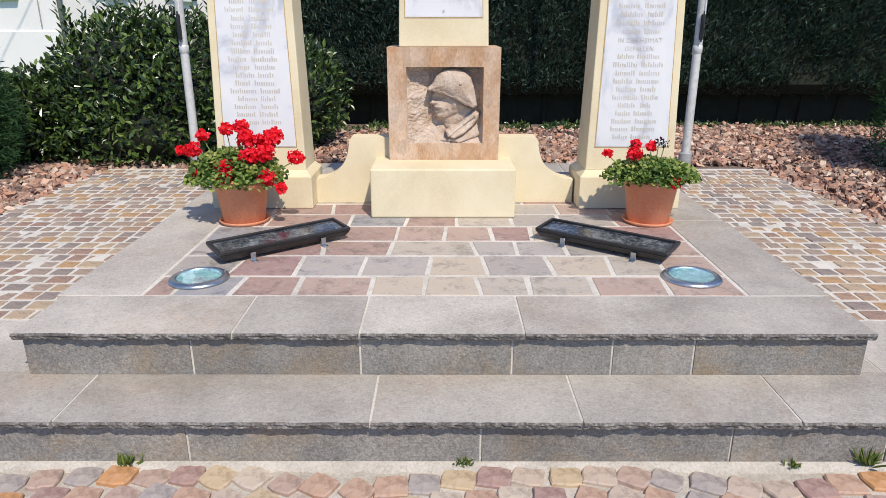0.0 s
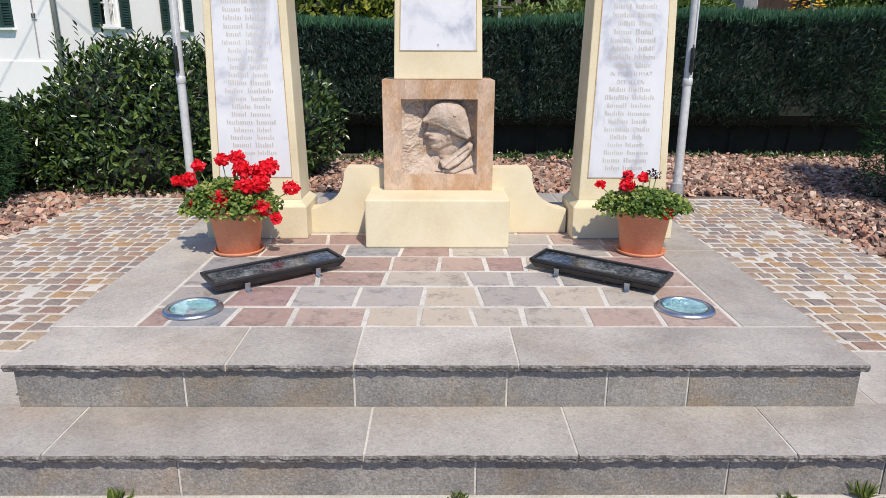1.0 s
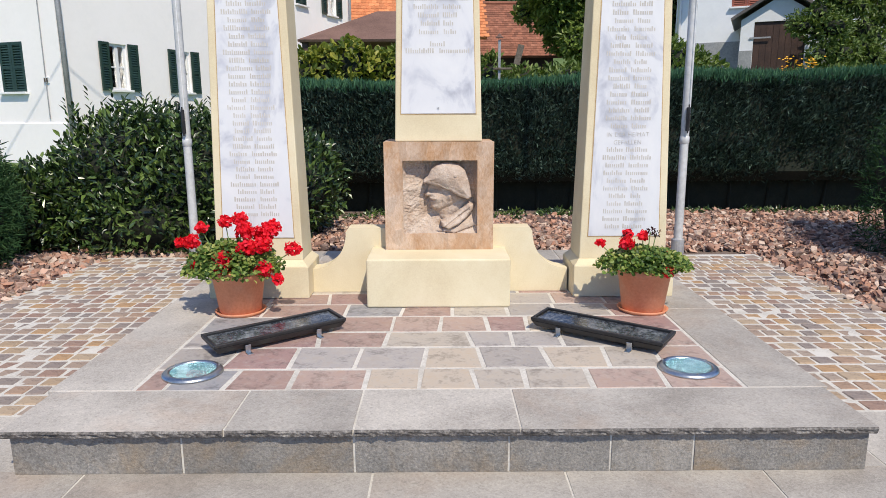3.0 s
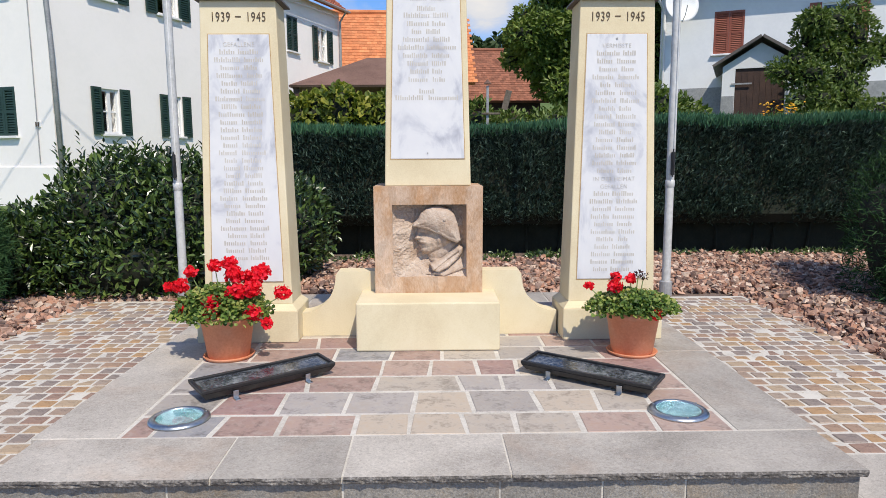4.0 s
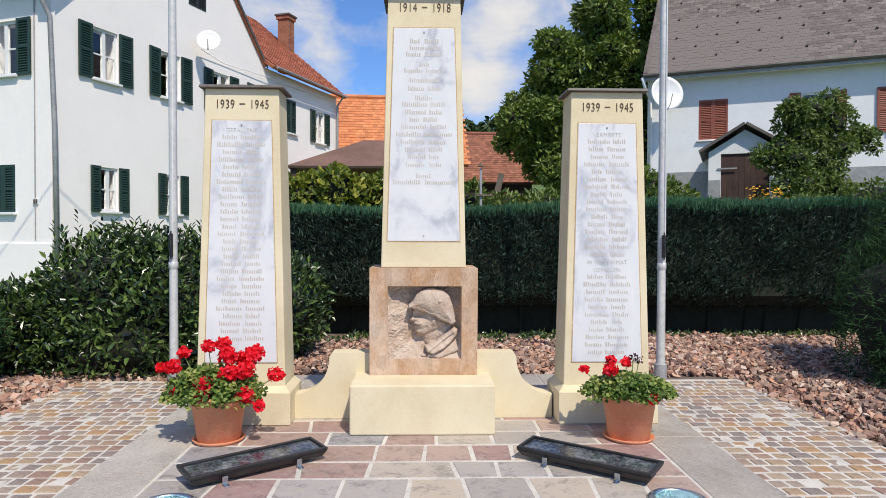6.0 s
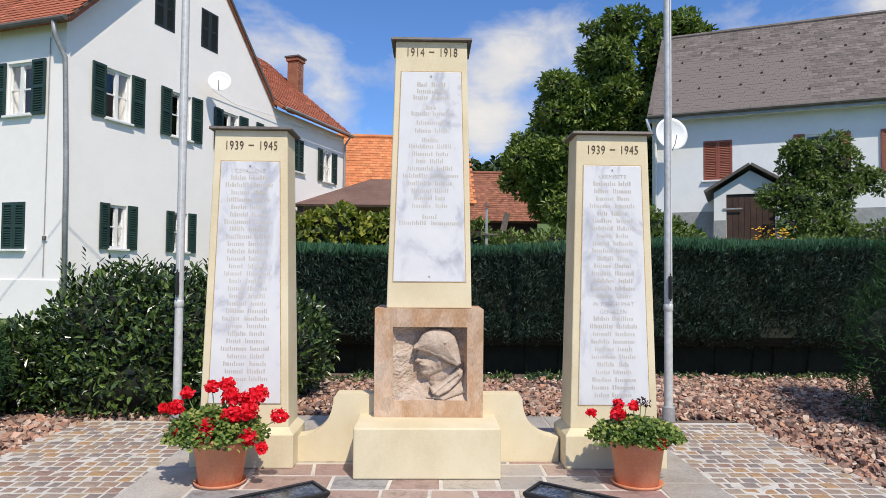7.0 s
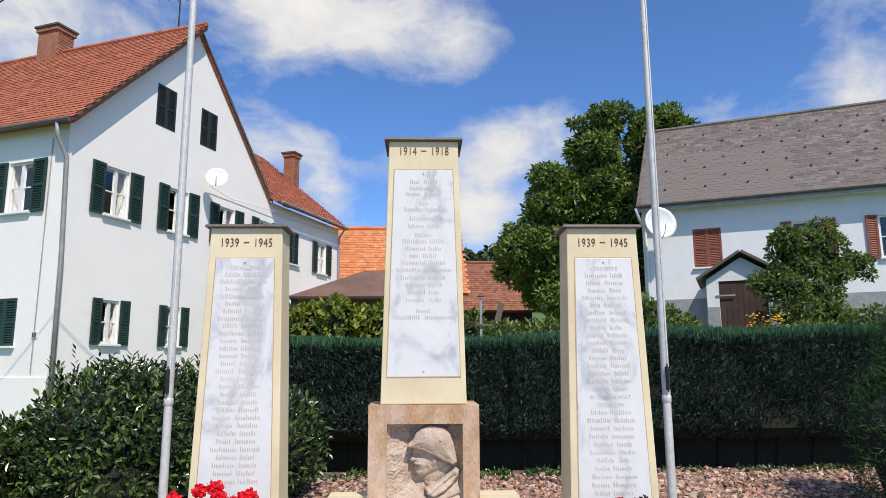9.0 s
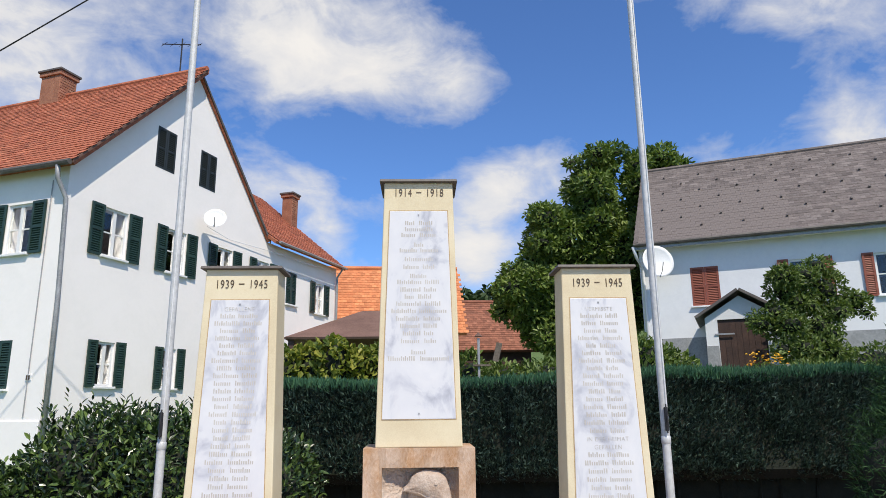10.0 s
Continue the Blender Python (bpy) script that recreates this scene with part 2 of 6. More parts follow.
M = dict(
    mortar=surface("mortar", [(0.3, (0.44, 0.41, 0.365)), (0.6, (0.60, 0.57, 0.52))], 5, 90, 0.9, 0.5, 0.003),
    court_mortar=surface("court_mortar", [(0.3, (0.34, 0.31, 0.275)), (0.5, (0.45, 0.415, 0.37)), (0.7, (0.54, 0.50, 0.455))], 7, 110, 0.9, 0.8, 0.005, stains=((0.28, 0.245, 0.21), 0.5, 5.0)),
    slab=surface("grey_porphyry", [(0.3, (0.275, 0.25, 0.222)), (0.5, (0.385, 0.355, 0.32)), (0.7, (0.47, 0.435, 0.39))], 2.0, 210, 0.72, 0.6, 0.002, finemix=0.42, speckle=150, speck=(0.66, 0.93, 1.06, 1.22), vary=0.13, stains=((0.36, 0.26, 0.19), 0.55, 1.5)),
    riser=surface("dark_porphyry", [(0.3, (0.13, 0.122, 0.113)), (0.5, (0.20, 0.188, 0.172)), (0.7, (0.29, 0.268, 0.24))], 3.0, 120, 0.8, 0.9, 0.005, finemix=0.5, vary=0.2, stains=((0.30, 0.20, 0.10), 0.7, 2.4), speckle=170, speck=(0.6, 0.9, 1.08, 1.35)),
    split=surface("dark_edge_stone", [(0.3, (0.05, 0.046, 0.042)), (0.5, (0.13, 0.118, 0.108)), (0.72, (0.30, 0.28, 0.26))], 22, 110, 0.85, 0.9, 0.006),
    flag=palette("flagstone", [(0.35, 0.32, 0.30), (0.34, 0.235, 0.205), (0.43, 0.38, 0.33), (0.29, 0.285, 0.295), (0.40, 0.295, 0.255), (0.47, 0.40, 0.33), (0.33, 0.215, 0.20), (0.38, 0.35, 0.335)], 60, 0.6, 0.4, 0.003),
    sett=palette("sett", [(0.32, 0.24, 0.19), (0.37, 0.27, 0.18), (0.24, 0.20, 0.18), (0.40, 0.25, 0.135), (0.29, 0.19, 0.15), (0.34, 0.27, 0.22), (0.34, 0.23, 0.165), (0.25, 0.205, 0.185), (0.40, 0.305, 0.215), (0.30, 0.235, 0.195)], 110, 0.75, 0.5, 0.003, dust_mix=0.2),
    cobble=palette("cobble", [(0.44, 0.35, 0.29), (0.50, 0.26, 0.12), (0.34, 0.22, 0.20), (0.50, 0.42, 0.35), (0.40, 0.29, 0.245), (0.34, 0.30, 0.29), (0.48, 0.37, 0.25), (0.44, 0.29, 0.22), (0.46, 0.37, 0.31)], 60, 0.7, 0.5, 0.003),
    gravel=palette("gravel", [(0.43, 0.25, 0.18), (0.30, 0.165, 0.12), (0.54, 0.345, 0.26), (0.37, 0.26, 0.205), (0.17, 0.105, 0.085), (0.47, 0.25, 0.17), (0.60, 0.46, 0.37), (0.24, 0.16, 0.13)], 40, 0.85, 0.5, 0.004, island=True, dust_mix=0.15),
    soil=surface("soil", [(0.3, (0.10, 0.07, 0.055)), (0.7, (0.22, 0.16, 0.13))], 3, 60, 0.95, 0.8, 0.01),
    grass=surface("grass_ground", [(0.3, (0.05, 0.09, 0.02)), (0.7, (0.12, 0.18, 0.05))], 0.4, 8, 0.95, 0.5, 0.02, coord="Object"),
    plaster=surface("yellow_plaster", [(0.3, (0.60, 0.505, 0.335)), (0.55, (0.685, 0.60, 0.415)), (0.75, (0.72, 0.645, 0.475))], 2.0, 140, 0.85, 0.25, 0.0015, stains=((0.55, 0.44, 0.26), 0.25, 3.0), finemix=0.3),
    marble=surface("veined_marble", [(0.20, (0.36, 0.37, 0.42)), (0.36, (0.52, 0.53, 0.575)), (0.48, (0.65, 0.655, 0.675)), (0.8, (0.71, 0.71, 0.715))], 1.9, 7, 0.42, 0.05, 0.001, finemix=0.18, distort=2.2, vary=0.02, stretch=(1.5, 1, 0.8)),
    letter=surface("worn_letter", [(0.3, (0.45, 0.415, 0.365)), (0.7, (0.58, 0.555, 0.52))], 6, 60, 0.6, 0.1),
    digit=surface("brown_digit", [(0.3, (0.06, 0.036, 0.018)), (0.7, (0.11, 0.07, 0.04))], 6, 60, 0.6, 0.1),
    # brownish ochre for the shadow line painted round each plaque
    recess_shadow=surface("ochre_recess_shadow", [(0.3, (0.36, 0.23, 0.10)), (0.7, (0.55, 0.40, 0.22))], 9, 60, 0.8, 0.1),
    capstone=surface("cap_sheet", [(0.3, (0.07, 0.06, 0.055)), (0.7, (0.15, 0.13, 0.115))], 4, 40, 0.55, 0.15, 0.001),
    sandstone=surface("red_sandstone", [(0.12, (0.22, 0.11, 0.055)), (0.32, (0.39, 0.225, 0.12)), (0.5, (0.49, 0.335, 0.23)), (0.68, (0.56, 0.42, 0.32)), (0.9, (0.66, 0.55, 0.45))], 5.5, 90, 0.9, 0.9, 0.006, stains=((0.42, 0.21, 0.085), 0.6, 6.0), distort=0.9, stretch=(1, 1, 0.5), finemix=0.36, speckle=26, speck=(0.72, 0.95, 1.04, 1.22)),
    relief=surface("relief_stone", [(0.15, (0.29, 0.20, 0.145)), (0.38, (0.43, 0.33, 0.26)), (0.6, (0.51, 0.415, 0.34)), (0.85, (0.62, 0.535, 0.46))], 14, 120, 0.9, 0.7, 0.004, stains=((0.34, 0.20, 0.115), 0.45, 9.0), finemix=0.4),
    terracotta=surface("terracotta", [(0.3, (0.58, 0.21, 0.105)), (0.6, (0.68, 0.28, 0.155)), (0.8, (0.70, 0.35, 0.22))], 4, 80, 0.62, 0.15, 0.001, stains=((0.60, 0.38, 0.27), 0.3, 6)),
    petal=leafy("red_petal", [(0.2, (0.62, 0.008, 0.02)), (0.5, (0.85, 0.016, 0.035)), (0.8, (0.92, 0.05, 0.09))], 0.6, 0.35, 0.2),
    geranium=leafy("geranium_leaf", [(0.2, (0.035, 0.08, 0.014)), (0.5, (0.11, 0.19, 0.035)), (0.68, (0.25, 0.30, 0.07)), (0.85, (0.42, 0.42, 0.14))], 0.5, 0.25, 0.35),
    spent=leafy("withered_petal", [(0.2, (0.02, 0.012, 0.012)), (0.8, (0.10, 0.03, 0.035))], 0.8, 0.1, 0.1),
    stem=surface("green_stem", [(0.3, (0.12, 0.2, 0.06)), (0.7, (0.2, 0.28, 0.1))], 8, 40, 0.7, 0.1),
    black_metal=surface("black_metal", [(0.3, (0.008, 0.008, 0.009)), (0.7, (0.025, 0.025, 0.026))], 6, 60, 0.42, 0.15, 0.001),
    tray_glass=surface("dusty_glass", [(0.32, (0.016, 0.019, 0.024)), (0.55, (0.06, 0.068, 0.08)), (0.8, (0.24, 0.26, 0.28))], 9, 60, 0.14, 0.05, 0.001, stains=((0.36, 0.37, 0.38), 0.4, 16)),
    steel=surface("steel", [(0.3, (0.42, 0.45, 0.47)), (0.7, (0.58, 0.61, 0.63))], 5, 90, 0.32, 0.05, 0.001, metal=1.0),
    galvanised=surface("galvanised_pole", [(0.3, (0.46, 0.465, 0.46)), (0.6, (0.60, 0.605, 0.60)), (0.8, (0.66, 0.665, 0.66))], 3, 30, 0.5, 0.1, 0.001, metal=0.15),
    dark_plastic=surface("dark_cleat", [(0.3, (0.012, 0.012, 0.014)), (0.7, (0.03, 0.03, 0.032))], 6, 60, 0.5, 0.1),
    lens=pane_mat("lamp_glass", (0.75, 0.95, 1.0)),
    # dark sprig green; the pale bluish end of the ramp paints glints
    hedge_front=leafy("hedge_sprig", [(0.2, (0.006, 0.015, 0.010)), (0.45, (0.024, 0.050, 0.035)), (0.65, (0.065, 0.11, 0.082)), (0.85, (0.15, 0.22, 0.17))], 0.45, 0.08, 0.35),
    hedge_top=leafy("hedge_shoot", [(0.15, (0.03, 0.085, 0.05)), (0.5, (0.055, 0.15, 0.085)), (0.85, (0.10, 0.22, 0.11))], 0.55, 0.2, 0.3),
    # near-black colour standing in for the shade deep inside foliage
    dark_core=surface("inner_shade_black", [(0.3, (0.006, 0.010, 0.005)), (0.7, (0.018, 0.022, 0.012))], 8, 40, 0.95, 0.5, 0.02),
    laurel=leafy("laurel_leaf", [(0.2, (0.006, 0.016, 0.006)), (0.45, (0.026, 0.056, 0.015)), (0.65, (0.075, 0.13, 0.03)), (0.85, (0.16, 0.23, 0.055))], 0.30, 0.12, 0.65),
    conifer=leafy("conifer_sprig", [(0.15, (0.010, 0.034, 0.012)), (0.5, (0.028, 0.072, 0.026)), (0.85, (0.065, 0.135, 0.05))], 0.7, 0.12, 0.2),
    walnut=leafy("walnut_leaf", [(0.15, (0.04, 0.075, 0.014)), (0.5, (0.115, 0.18, 0.036)), (0.85, (0.25, 0.32, 0.075))], 0.5, 0.22, 0.4),
    shrub=leafy("shrub_leaf", [(0.15, (0.045, 0.085, 0.018)), (0.5, (0.11, 0.165, 0.038)), (0.85, (0.20, 0.26, 0.07))], 0.5, 0.25, 0.4),
    vine=leafy("vine_leaf", [(0.15, (0.05, 0.09, 0.015)), (0.5, (0.16, 0.20, 0.03)), (0.85, (0.35, 0.34, 0.06))], 0.5, 0.3, 0.4),
    yellow_flower=leafy("yellow_petal", [(0.2, (0.7, 0.30, 0.01)), (0.8, (0.85, 0.5, 0.02))], 0.6, 0.2),
    forest=leafy("forest_leaf", [(0.15, (0.015, 0.035, 0.01)), (0.85, (0.05, 0.085, 0.025))], 0.7, 0.1),
    bark=surface("bark", [(0.3, (0.07, 0.055, 0.04)), (0.7, (0.18, 0.15, 0.12))], 5, 30, 0.9, 0.8, 0.01),
    white_wall=surface("white_render", [(0.3, (0.88, 0.84, 0.81)), (0.6, (0.92, 0.875, 0.845)), (0.8, (0.93, 0.885, 0.86))], 0.5, 12, 0.9, 0.3, 0.004, stains=((0.72, 0.71, 0.69), 0.2, 0.9), finemix=0.3),
    blue_wall=surface("pale_wall", [(0.3, (0.68, 0.70, 0.725)), (0.6, (0.74, 0.755, 0.775)), (0.8, (0.77, 0.785, 0.80))], 0.5, 12, 0.9, 0.3, 0.004, stains=((0.55, 0.57, 0.59), 0.25, 0.9), finemix=0.3),
    grey_base=surface("grey_plinth", [(0.3, (0.24, 0.25, 0.26)), (0.7, (0.36, 0.37, 0.38))], 1.5, 20, 0.9, 0.4, 0.004),
    rubble_base=surface("stone_plinth", [(0.3, (0.30, 0.30, 0.29)), (0.7, (0.5, 0.49, 0.47))], 2.5, 14, 0.9, 0.7, 0.01),
    tile=surface("red_tile", [(0.25, (0.25, 0.065, 0.032)), (0.5, (0.40, 0.12, 0.06)), (0.75, (0.52, 0.20, 0.11))], 1.5, 25, 0.8, 0.3, 0.004, vary=0.22, island=True),
    orange_tile=surface("orange_tile", [(0.25, (0.42, 0.13, 0.05)), (0.5, (0.60, 0.21, 0.085)), (0.75, (0.66, 0.29, 0.13))], 1.5, 25, 0.8, 0.3, 0.004, vary=0.18, island=True),
    barn_tile=surface("old_tile", [(0.25, (0.15, 0.06, 0.036)), (0.5, (0.26, 0.10, 0.06)), (0.75, (0.34, 0.155, 0.10))], 1.5, 25, 0.85, 0.3, 0.004, vary=0.25, island=True),
    shingle=surface("grey_shingle", [(0.25, (0.085, 0.068, 0.062)), (0.5, (0.145, 0.12, 0.11)), (0.75, (0.22, 0.19, 0.175))], 1.2, 18, 0.85, 0.35, 0.004, vary=0.20, island=True),
    brown_roof=surface("brown_felt", [(0.3, (0.11, 0.06, 0.045)), (0.7, (0.2, 0.115, 0.09))], 1.5, 30, 0.85, 0.3, 0.004),
    green_paint=surface("green_paint", [(0.3, (0.010, 0.030, 0.024)), (0.7, (0.024, 0.058, 0.046))], 3, 40, 0.45, 0.1),
    dark_shutter=surface("dark_shutter_paint", [(0.3, (0.012, 0.016, 0.015)), (0.7, (0.03, 0.036, 0.034))], 3, 40, 0.5, 0.1),
    red_shutter=surface("red_brown_paint", [(0.3, (0.20, 0.05, 0.028)), (0.7, (0.30, 0.085, 0.05))], 3, 40, 0.55, 0.1),
    white_paint=surface("white_paint", [(0.3, (0.74, 0.74, 0.73)), (0.7, (0.82, 0.82, 0.81))], 3, 40, 0.4, 0.05),
    # near-black colour in place of the dimness indoors
    room=surface("room_shade", [(0.3, (0.03, 0.03, 0.032)), (0.7, (0.06, 0.06, 0.06))], 1, 8, 0.9, 0.0),
    window_pane=pane_mat("window_pane"),
    brick=surface("chimney_brick", [(0.3, (0.22, 0.085, 0.05)), (0.6, (0.34, 0.15, 0.09)), (0.8, (0.42, 0.24, 0.16))], 3, 30, 0.9, 0.5, 0.006, vary=0.15),
    zinc=surface("zinc", [(0.3, (0.25, 0.25, 0.255)), (0.7, (0.40, 0.40, 0.405))], 3, 30, 0.5, 0.1, metal=0.3),
    dark_wood=surface("dark_wood", [(0.3, (0.035, 0.018, 0.014)), (0.7, (0.08, 0.042, 0.03))], 3, 40, 0.7, 0.3),
    dish=surface("dish_paint", [(0.3, (0.68, 0.69, 0.70)), (0.7, (0.78, 0.79, 0.80))], 3, 40, 0.5, 0.05),
    wire=surface("black_wire", [(0.3, (0.01, 0.01, 0.01)), (0.7, (0.02, 0.02, 0.02))], 3, 40, 0.6, 0.0),
    wet=surface("wet_stone", [(0.3, (0.07, 0.062, 0.055)), (0.7, (0.12, 0.105, 0.095))], 6, 60, 0.35, 0.2),
)
M["lens"].name = "lamp_glass"


# ---- mesh helpers ----
def finish(name, me, material, parent=None, label="", smooth=False, m=None):
    if len(me.materials) == 0:
        me.materials.append(material)
    if smooth:
        me.polygons.foreach_set("use_smooth", [True] * len(me.polygons))
    ob = new(name, me)
    if parent is not None:
        ob.parent = parent
    if m is not None:
        ob.matrix_basis = m
    if label:
        tagged(ob, label)
    return ob


def part(name, bm, material, parent=None, label="", smooth=False, m=None):
    bmesh.ops.recalc_face_normals(bm, faces=bm.faces)
    me = bpy.data.meshes.new(name)
    bm.to_mesh(me)
    bm.free()
    return finish(name, me, material, parent, label, smooth, m)


def fast(name, verts, faces):
    """A mesh from arrays: verts (n, 3), faces (m, k)."""
    verts, faces = np.asarray(verts, np.float32), np.asarray(faces, np.int32)
    me = bpy.data.meshes.new(name)
    me.vertices.add(len(verts))
    me.vertices.foreach_set("co", verts.ravel())
    me.loops.add(faces.size)
    me.loops.foreach_set("vertex_index", faces.ravel())
    me.polygons.add(len(faces))
    me.polygons.foreach_set("loop_start", np.arange(len(faces), dtype=np.int32) * faces.shape[1])
    me.polygons.foreach_set("use_smooth", np.zeros(len(faces), bool))
    me.update(calc_edges=True)
    me.validate()
    return me


def empty(name, m=None, label="", category="", group="", kind=""):
    ob = new(name)
    ob.empty_display_size = 0.1
    if m is not None:
        ob.matrix_basis = m
    return tagged(ob, label, category, group, kind)


def box(bm, x0, x1, y0, y1, z0, z1, bevel=0.0, seg=1):
    r = bmesh.ops.create_cube(bm, size=1.0, matrix=Matrix.Translation(((x0 + x1) / 2, (y0 + y1) / 2, (z0 + z1) / 2)) @ Matrix.Diagonal((x1 - x0, y1 - y0, z1 - z0, 1)))
    if bevel:
        es = {e for v in r["verts"] for e in v.link_edges}
        bmesh.ops.bevel(bm, geom=list(es), offset=bevel, segments=seg, affect="EDGES", profile=0.5)
    return bm


def boxed(*a, **k):
    return box(bmesh.new(), *a, **k)


def frustum(bm, lower, upper, bevel=0.0):
    """lower, upper: (x0, x1, y0, y1, z)."""
    vs = []
    for x0, x1, y0, y1, z in (lower, upper):
        vs += [bm.verts.new(p) for p in ((x0, y0, z), (x1, y0, z), (x1, y1, z), (x0, y1, z))]
    for f in ((3, 2, 1, 0), (4, 5, 6, 7), (0, 1, 5, 4), (1, 2, 6, 5), (2, 3, 7, 6), (3, 0, 4, 7)):
        bm.faces.new([vs[i] for i in f])
    if bevel:
        es = {e for v in vs for e in v.link_edges}
        bmesh.ops.bevel(bm, geom=list(es), offset=bevel, segments=2, affect="EDGES", profile=0.5)
    return bm


def lathe(profile, n=32):
    """A turned body from (radius, z) pairs."""
    bm = bmesh.new()
    rings = []
    for r, z in profile:
        rings.append([bm.verts.new((r * math.cos(2 * math.pi * i / n), r * math.sin(2 * math.pi * i / n), z)) for i in range(n)] if r > 1e-5 else [bm.verts.new((0, 0, z))])
    for a, b in zip(rings, rings[1:]):
        for i in range(n):
            j = (i + 1) % n
            q = [a[i % len(a)], a[j % len(a)], b[j % len(b)], b[i % len(b)]]
            q = list(dict.fromkeys(q))
            if len(q) > 2:
                bm.faces.new(q)
    return bm


def tube(points, radii, n=8, caps=True):
    """A round bar along points."""
    bm = bmesh.new()
    pts = [Vector(p) for p in points]
    rings = []
    for i, p in enumerate(pts):
        d = (pts[min(i + 1, len(pts) - 1)] - pts[max(i - 1, 0)]).normalized()
        s = d.cross(Vector((0, 0, 1)) if abs(d.z) < 0.9 else Vector((1, 0, 0))).normalized()
        t = d.cross(s)
        r = radii[i] if isinstance(radii, (list, tuple)) else radii
        rings.append([bm.verts.new(p + r * (math.cos(2 * math.pi * k / n) * s + math.sin(2 * math.pi * k / n) * t)) for k in range(n)])
    for a, b in zip(rings, rings[1:]):
        for k in range(n):
            bm.faces.new((a[k], a[(k + 1) % n], b[(k + 1) % n], b[k]))
    if caps:
        bm.faces.new(rings[0])
        bm.faces.new(rings[-1])
    return bm


def extrude_outline(points, y0, y1, holes=()):
    """A plate from an outline in (x, z), with rectangular holes (x0, x1, z0, z1), between the depths y0 and y1."""
    bm = bmesh.new()
    loops = [list(points)] + [[(a, c), (b, c), (b, d), (a, d)] for a, b, c, d in holes]
    for y in (y0, y1):
        es = []
        for lp in loops:
            vs = [bm.verts.new((x, y, z)) for x, z in lp]
            es += [bm.edges.new((vs[i], vs[(i + 1) % len(vs)])) for i in range(len(vs))]
        bmesh.ops.triangle_fill(bm, use_beauty=True, use_dissolve=False, edges=es, normal=(0, -1, 0))
    for lp in loops:
        for i in range(len(lp)):
            (xa, za), (xb, zb) = lp[i], lp[(i + 1) % len(lp)]
            bm.faces.new([bm.verts.new(p) for p in ((xa, y0, za), (xb, y0, zb), (xb, y1, zb), (xa, y1, za))])
    bmesh.ops.remove_doubles(bm, verts=bm.verts, dist=1e-4)
    return bm


def leaves(name, P, D, N, length, width, material, parent=None, label="", fold=0.25, curl=0.15, kind="stuff"):
    """Many folded, pointed leaves in one mesh: roots P, axes D, upper sides N (arrays), lengths and widths."""
    P, D, N = (np.asarray(a, float) for a in (P, D, N))
    n = len(P)
    D = D / np.linalg.norm(D, axis=1, keepdims=True)
    S = np.cross(D, N)
    S /= np.maximum(np.linalg.norm(S, axis=1, keepdims=True), 1e-6)
    U = np.cross(S, D)
    L, W = np.broadcast_to(length, n)[:, None], np.broadcast_to(width, n)[:, None]
    at = lambda t, w, h: P + L * t * D + W * w * S + (W * h - L * curl * t * t) * U
    V = np.stack([at(0, 0, 0), at(0.33, -0.5, fold), at(0.72, -0.38, fold), at(1, 0, 0), at(0.72, 0.38, fold), at(0.33, 0.5, fold)], 1).reshape(-1, 3)
    i = np.arange(n)[:, None] * 6
    F = np.concatenate([i + np.array([[0, 1, 2, 3]]), i + np.array([[0, 3, 4, 5]])], 0)
    return tagged(finish(name, fast(name, V, F), material, parent, label), kind=kind)


def scatter_dirs(rng, n):
    d = rng.normal(size=(n, 3))
    return d / np.linalg.norm(d, axis=1, keepdims=True)


# ---- ground ----
G0, G1, G2 = 0.05, 0.215, 0.38      # forecourt, lower step, platform
AX = 0.05                           # the memorial's axis


def smooth01(t):
    t = min(max(t, 0.0), 1.0)
    return t * t * (3 - 2 * t)


def terrain(x, y):
    """Height of the bare ground."""
    if y < 0.2:
        return G0 - 0.06
    if y < 3.4:
        return G1 - 0.07
    h = G1 - 0.05 + 0.02 * smooth01((y - 3.4) / 2.2)
    side = smooth01((x + 4) / 9)
    h += (0.25 * (1 - side) + 1.7 * side) * smooth01((y - 6.5) / 8)
    far = max(0.0, y - 25)
    return h + 7.0 * smooth01(far / 45) + 6.0 * smooth01((y - 80) / 300)


def build_ground():
    span = lambda: np.concatenate([-np.geomspace(8, 2500, 16)[::-1], np.linspace(-7, 7, 29), np.geomspace(8, 2500, 16)])
    xs = span()
    ys = np.concatenate([-np.geomspace(5, 2500, 14)[::-1], np.linspace(-4, 0.15, 5), np.linspace(0.25, 3.35, 5), np.linspace(3.45, 20, 34), np.geomspace(21, 2500, 24)])
    V = np.array([(x, y, terrain(x, y)) for y in ys for x in xs])
    n = len(xs)
    F = np.array([(j * n + i, j * n + i + 1, (j + 1) * n + i + 1, (j + 1) * n + i) for j in range(len(ys) - 1) for i in range(n - 1)])
    tagged(finish("ground", fast("ground", V, F), M["grass"], smooth=True), "rising grassy village ground reaching the horizon", "ground", kind="structure")
    # soil under the stones
    bm = bmesh.new()
    xs2, ys2 = np.linspace(-6, 7.5, 40), np.linspace(-0.3, 7.2, 30)
    g = [[bm.verts.new((x, y, (terrain(x, y) if y > 3.45 else G1 - 0.045) + 0.012)) for x in xs2] for y in ys2 if y > 0.5]
    for a, b in zip(g, g[1:]):
        for i in range(len(a) - 1):
            bm.faces.new((a[i], a[i + 1], b[i + 1], b[i]))
    tagged(part("planting_bed", bm, M["soil"], smooth=True), "brown soil of the planting beds under loose stones", "soil", kind="structure")


build_ground()


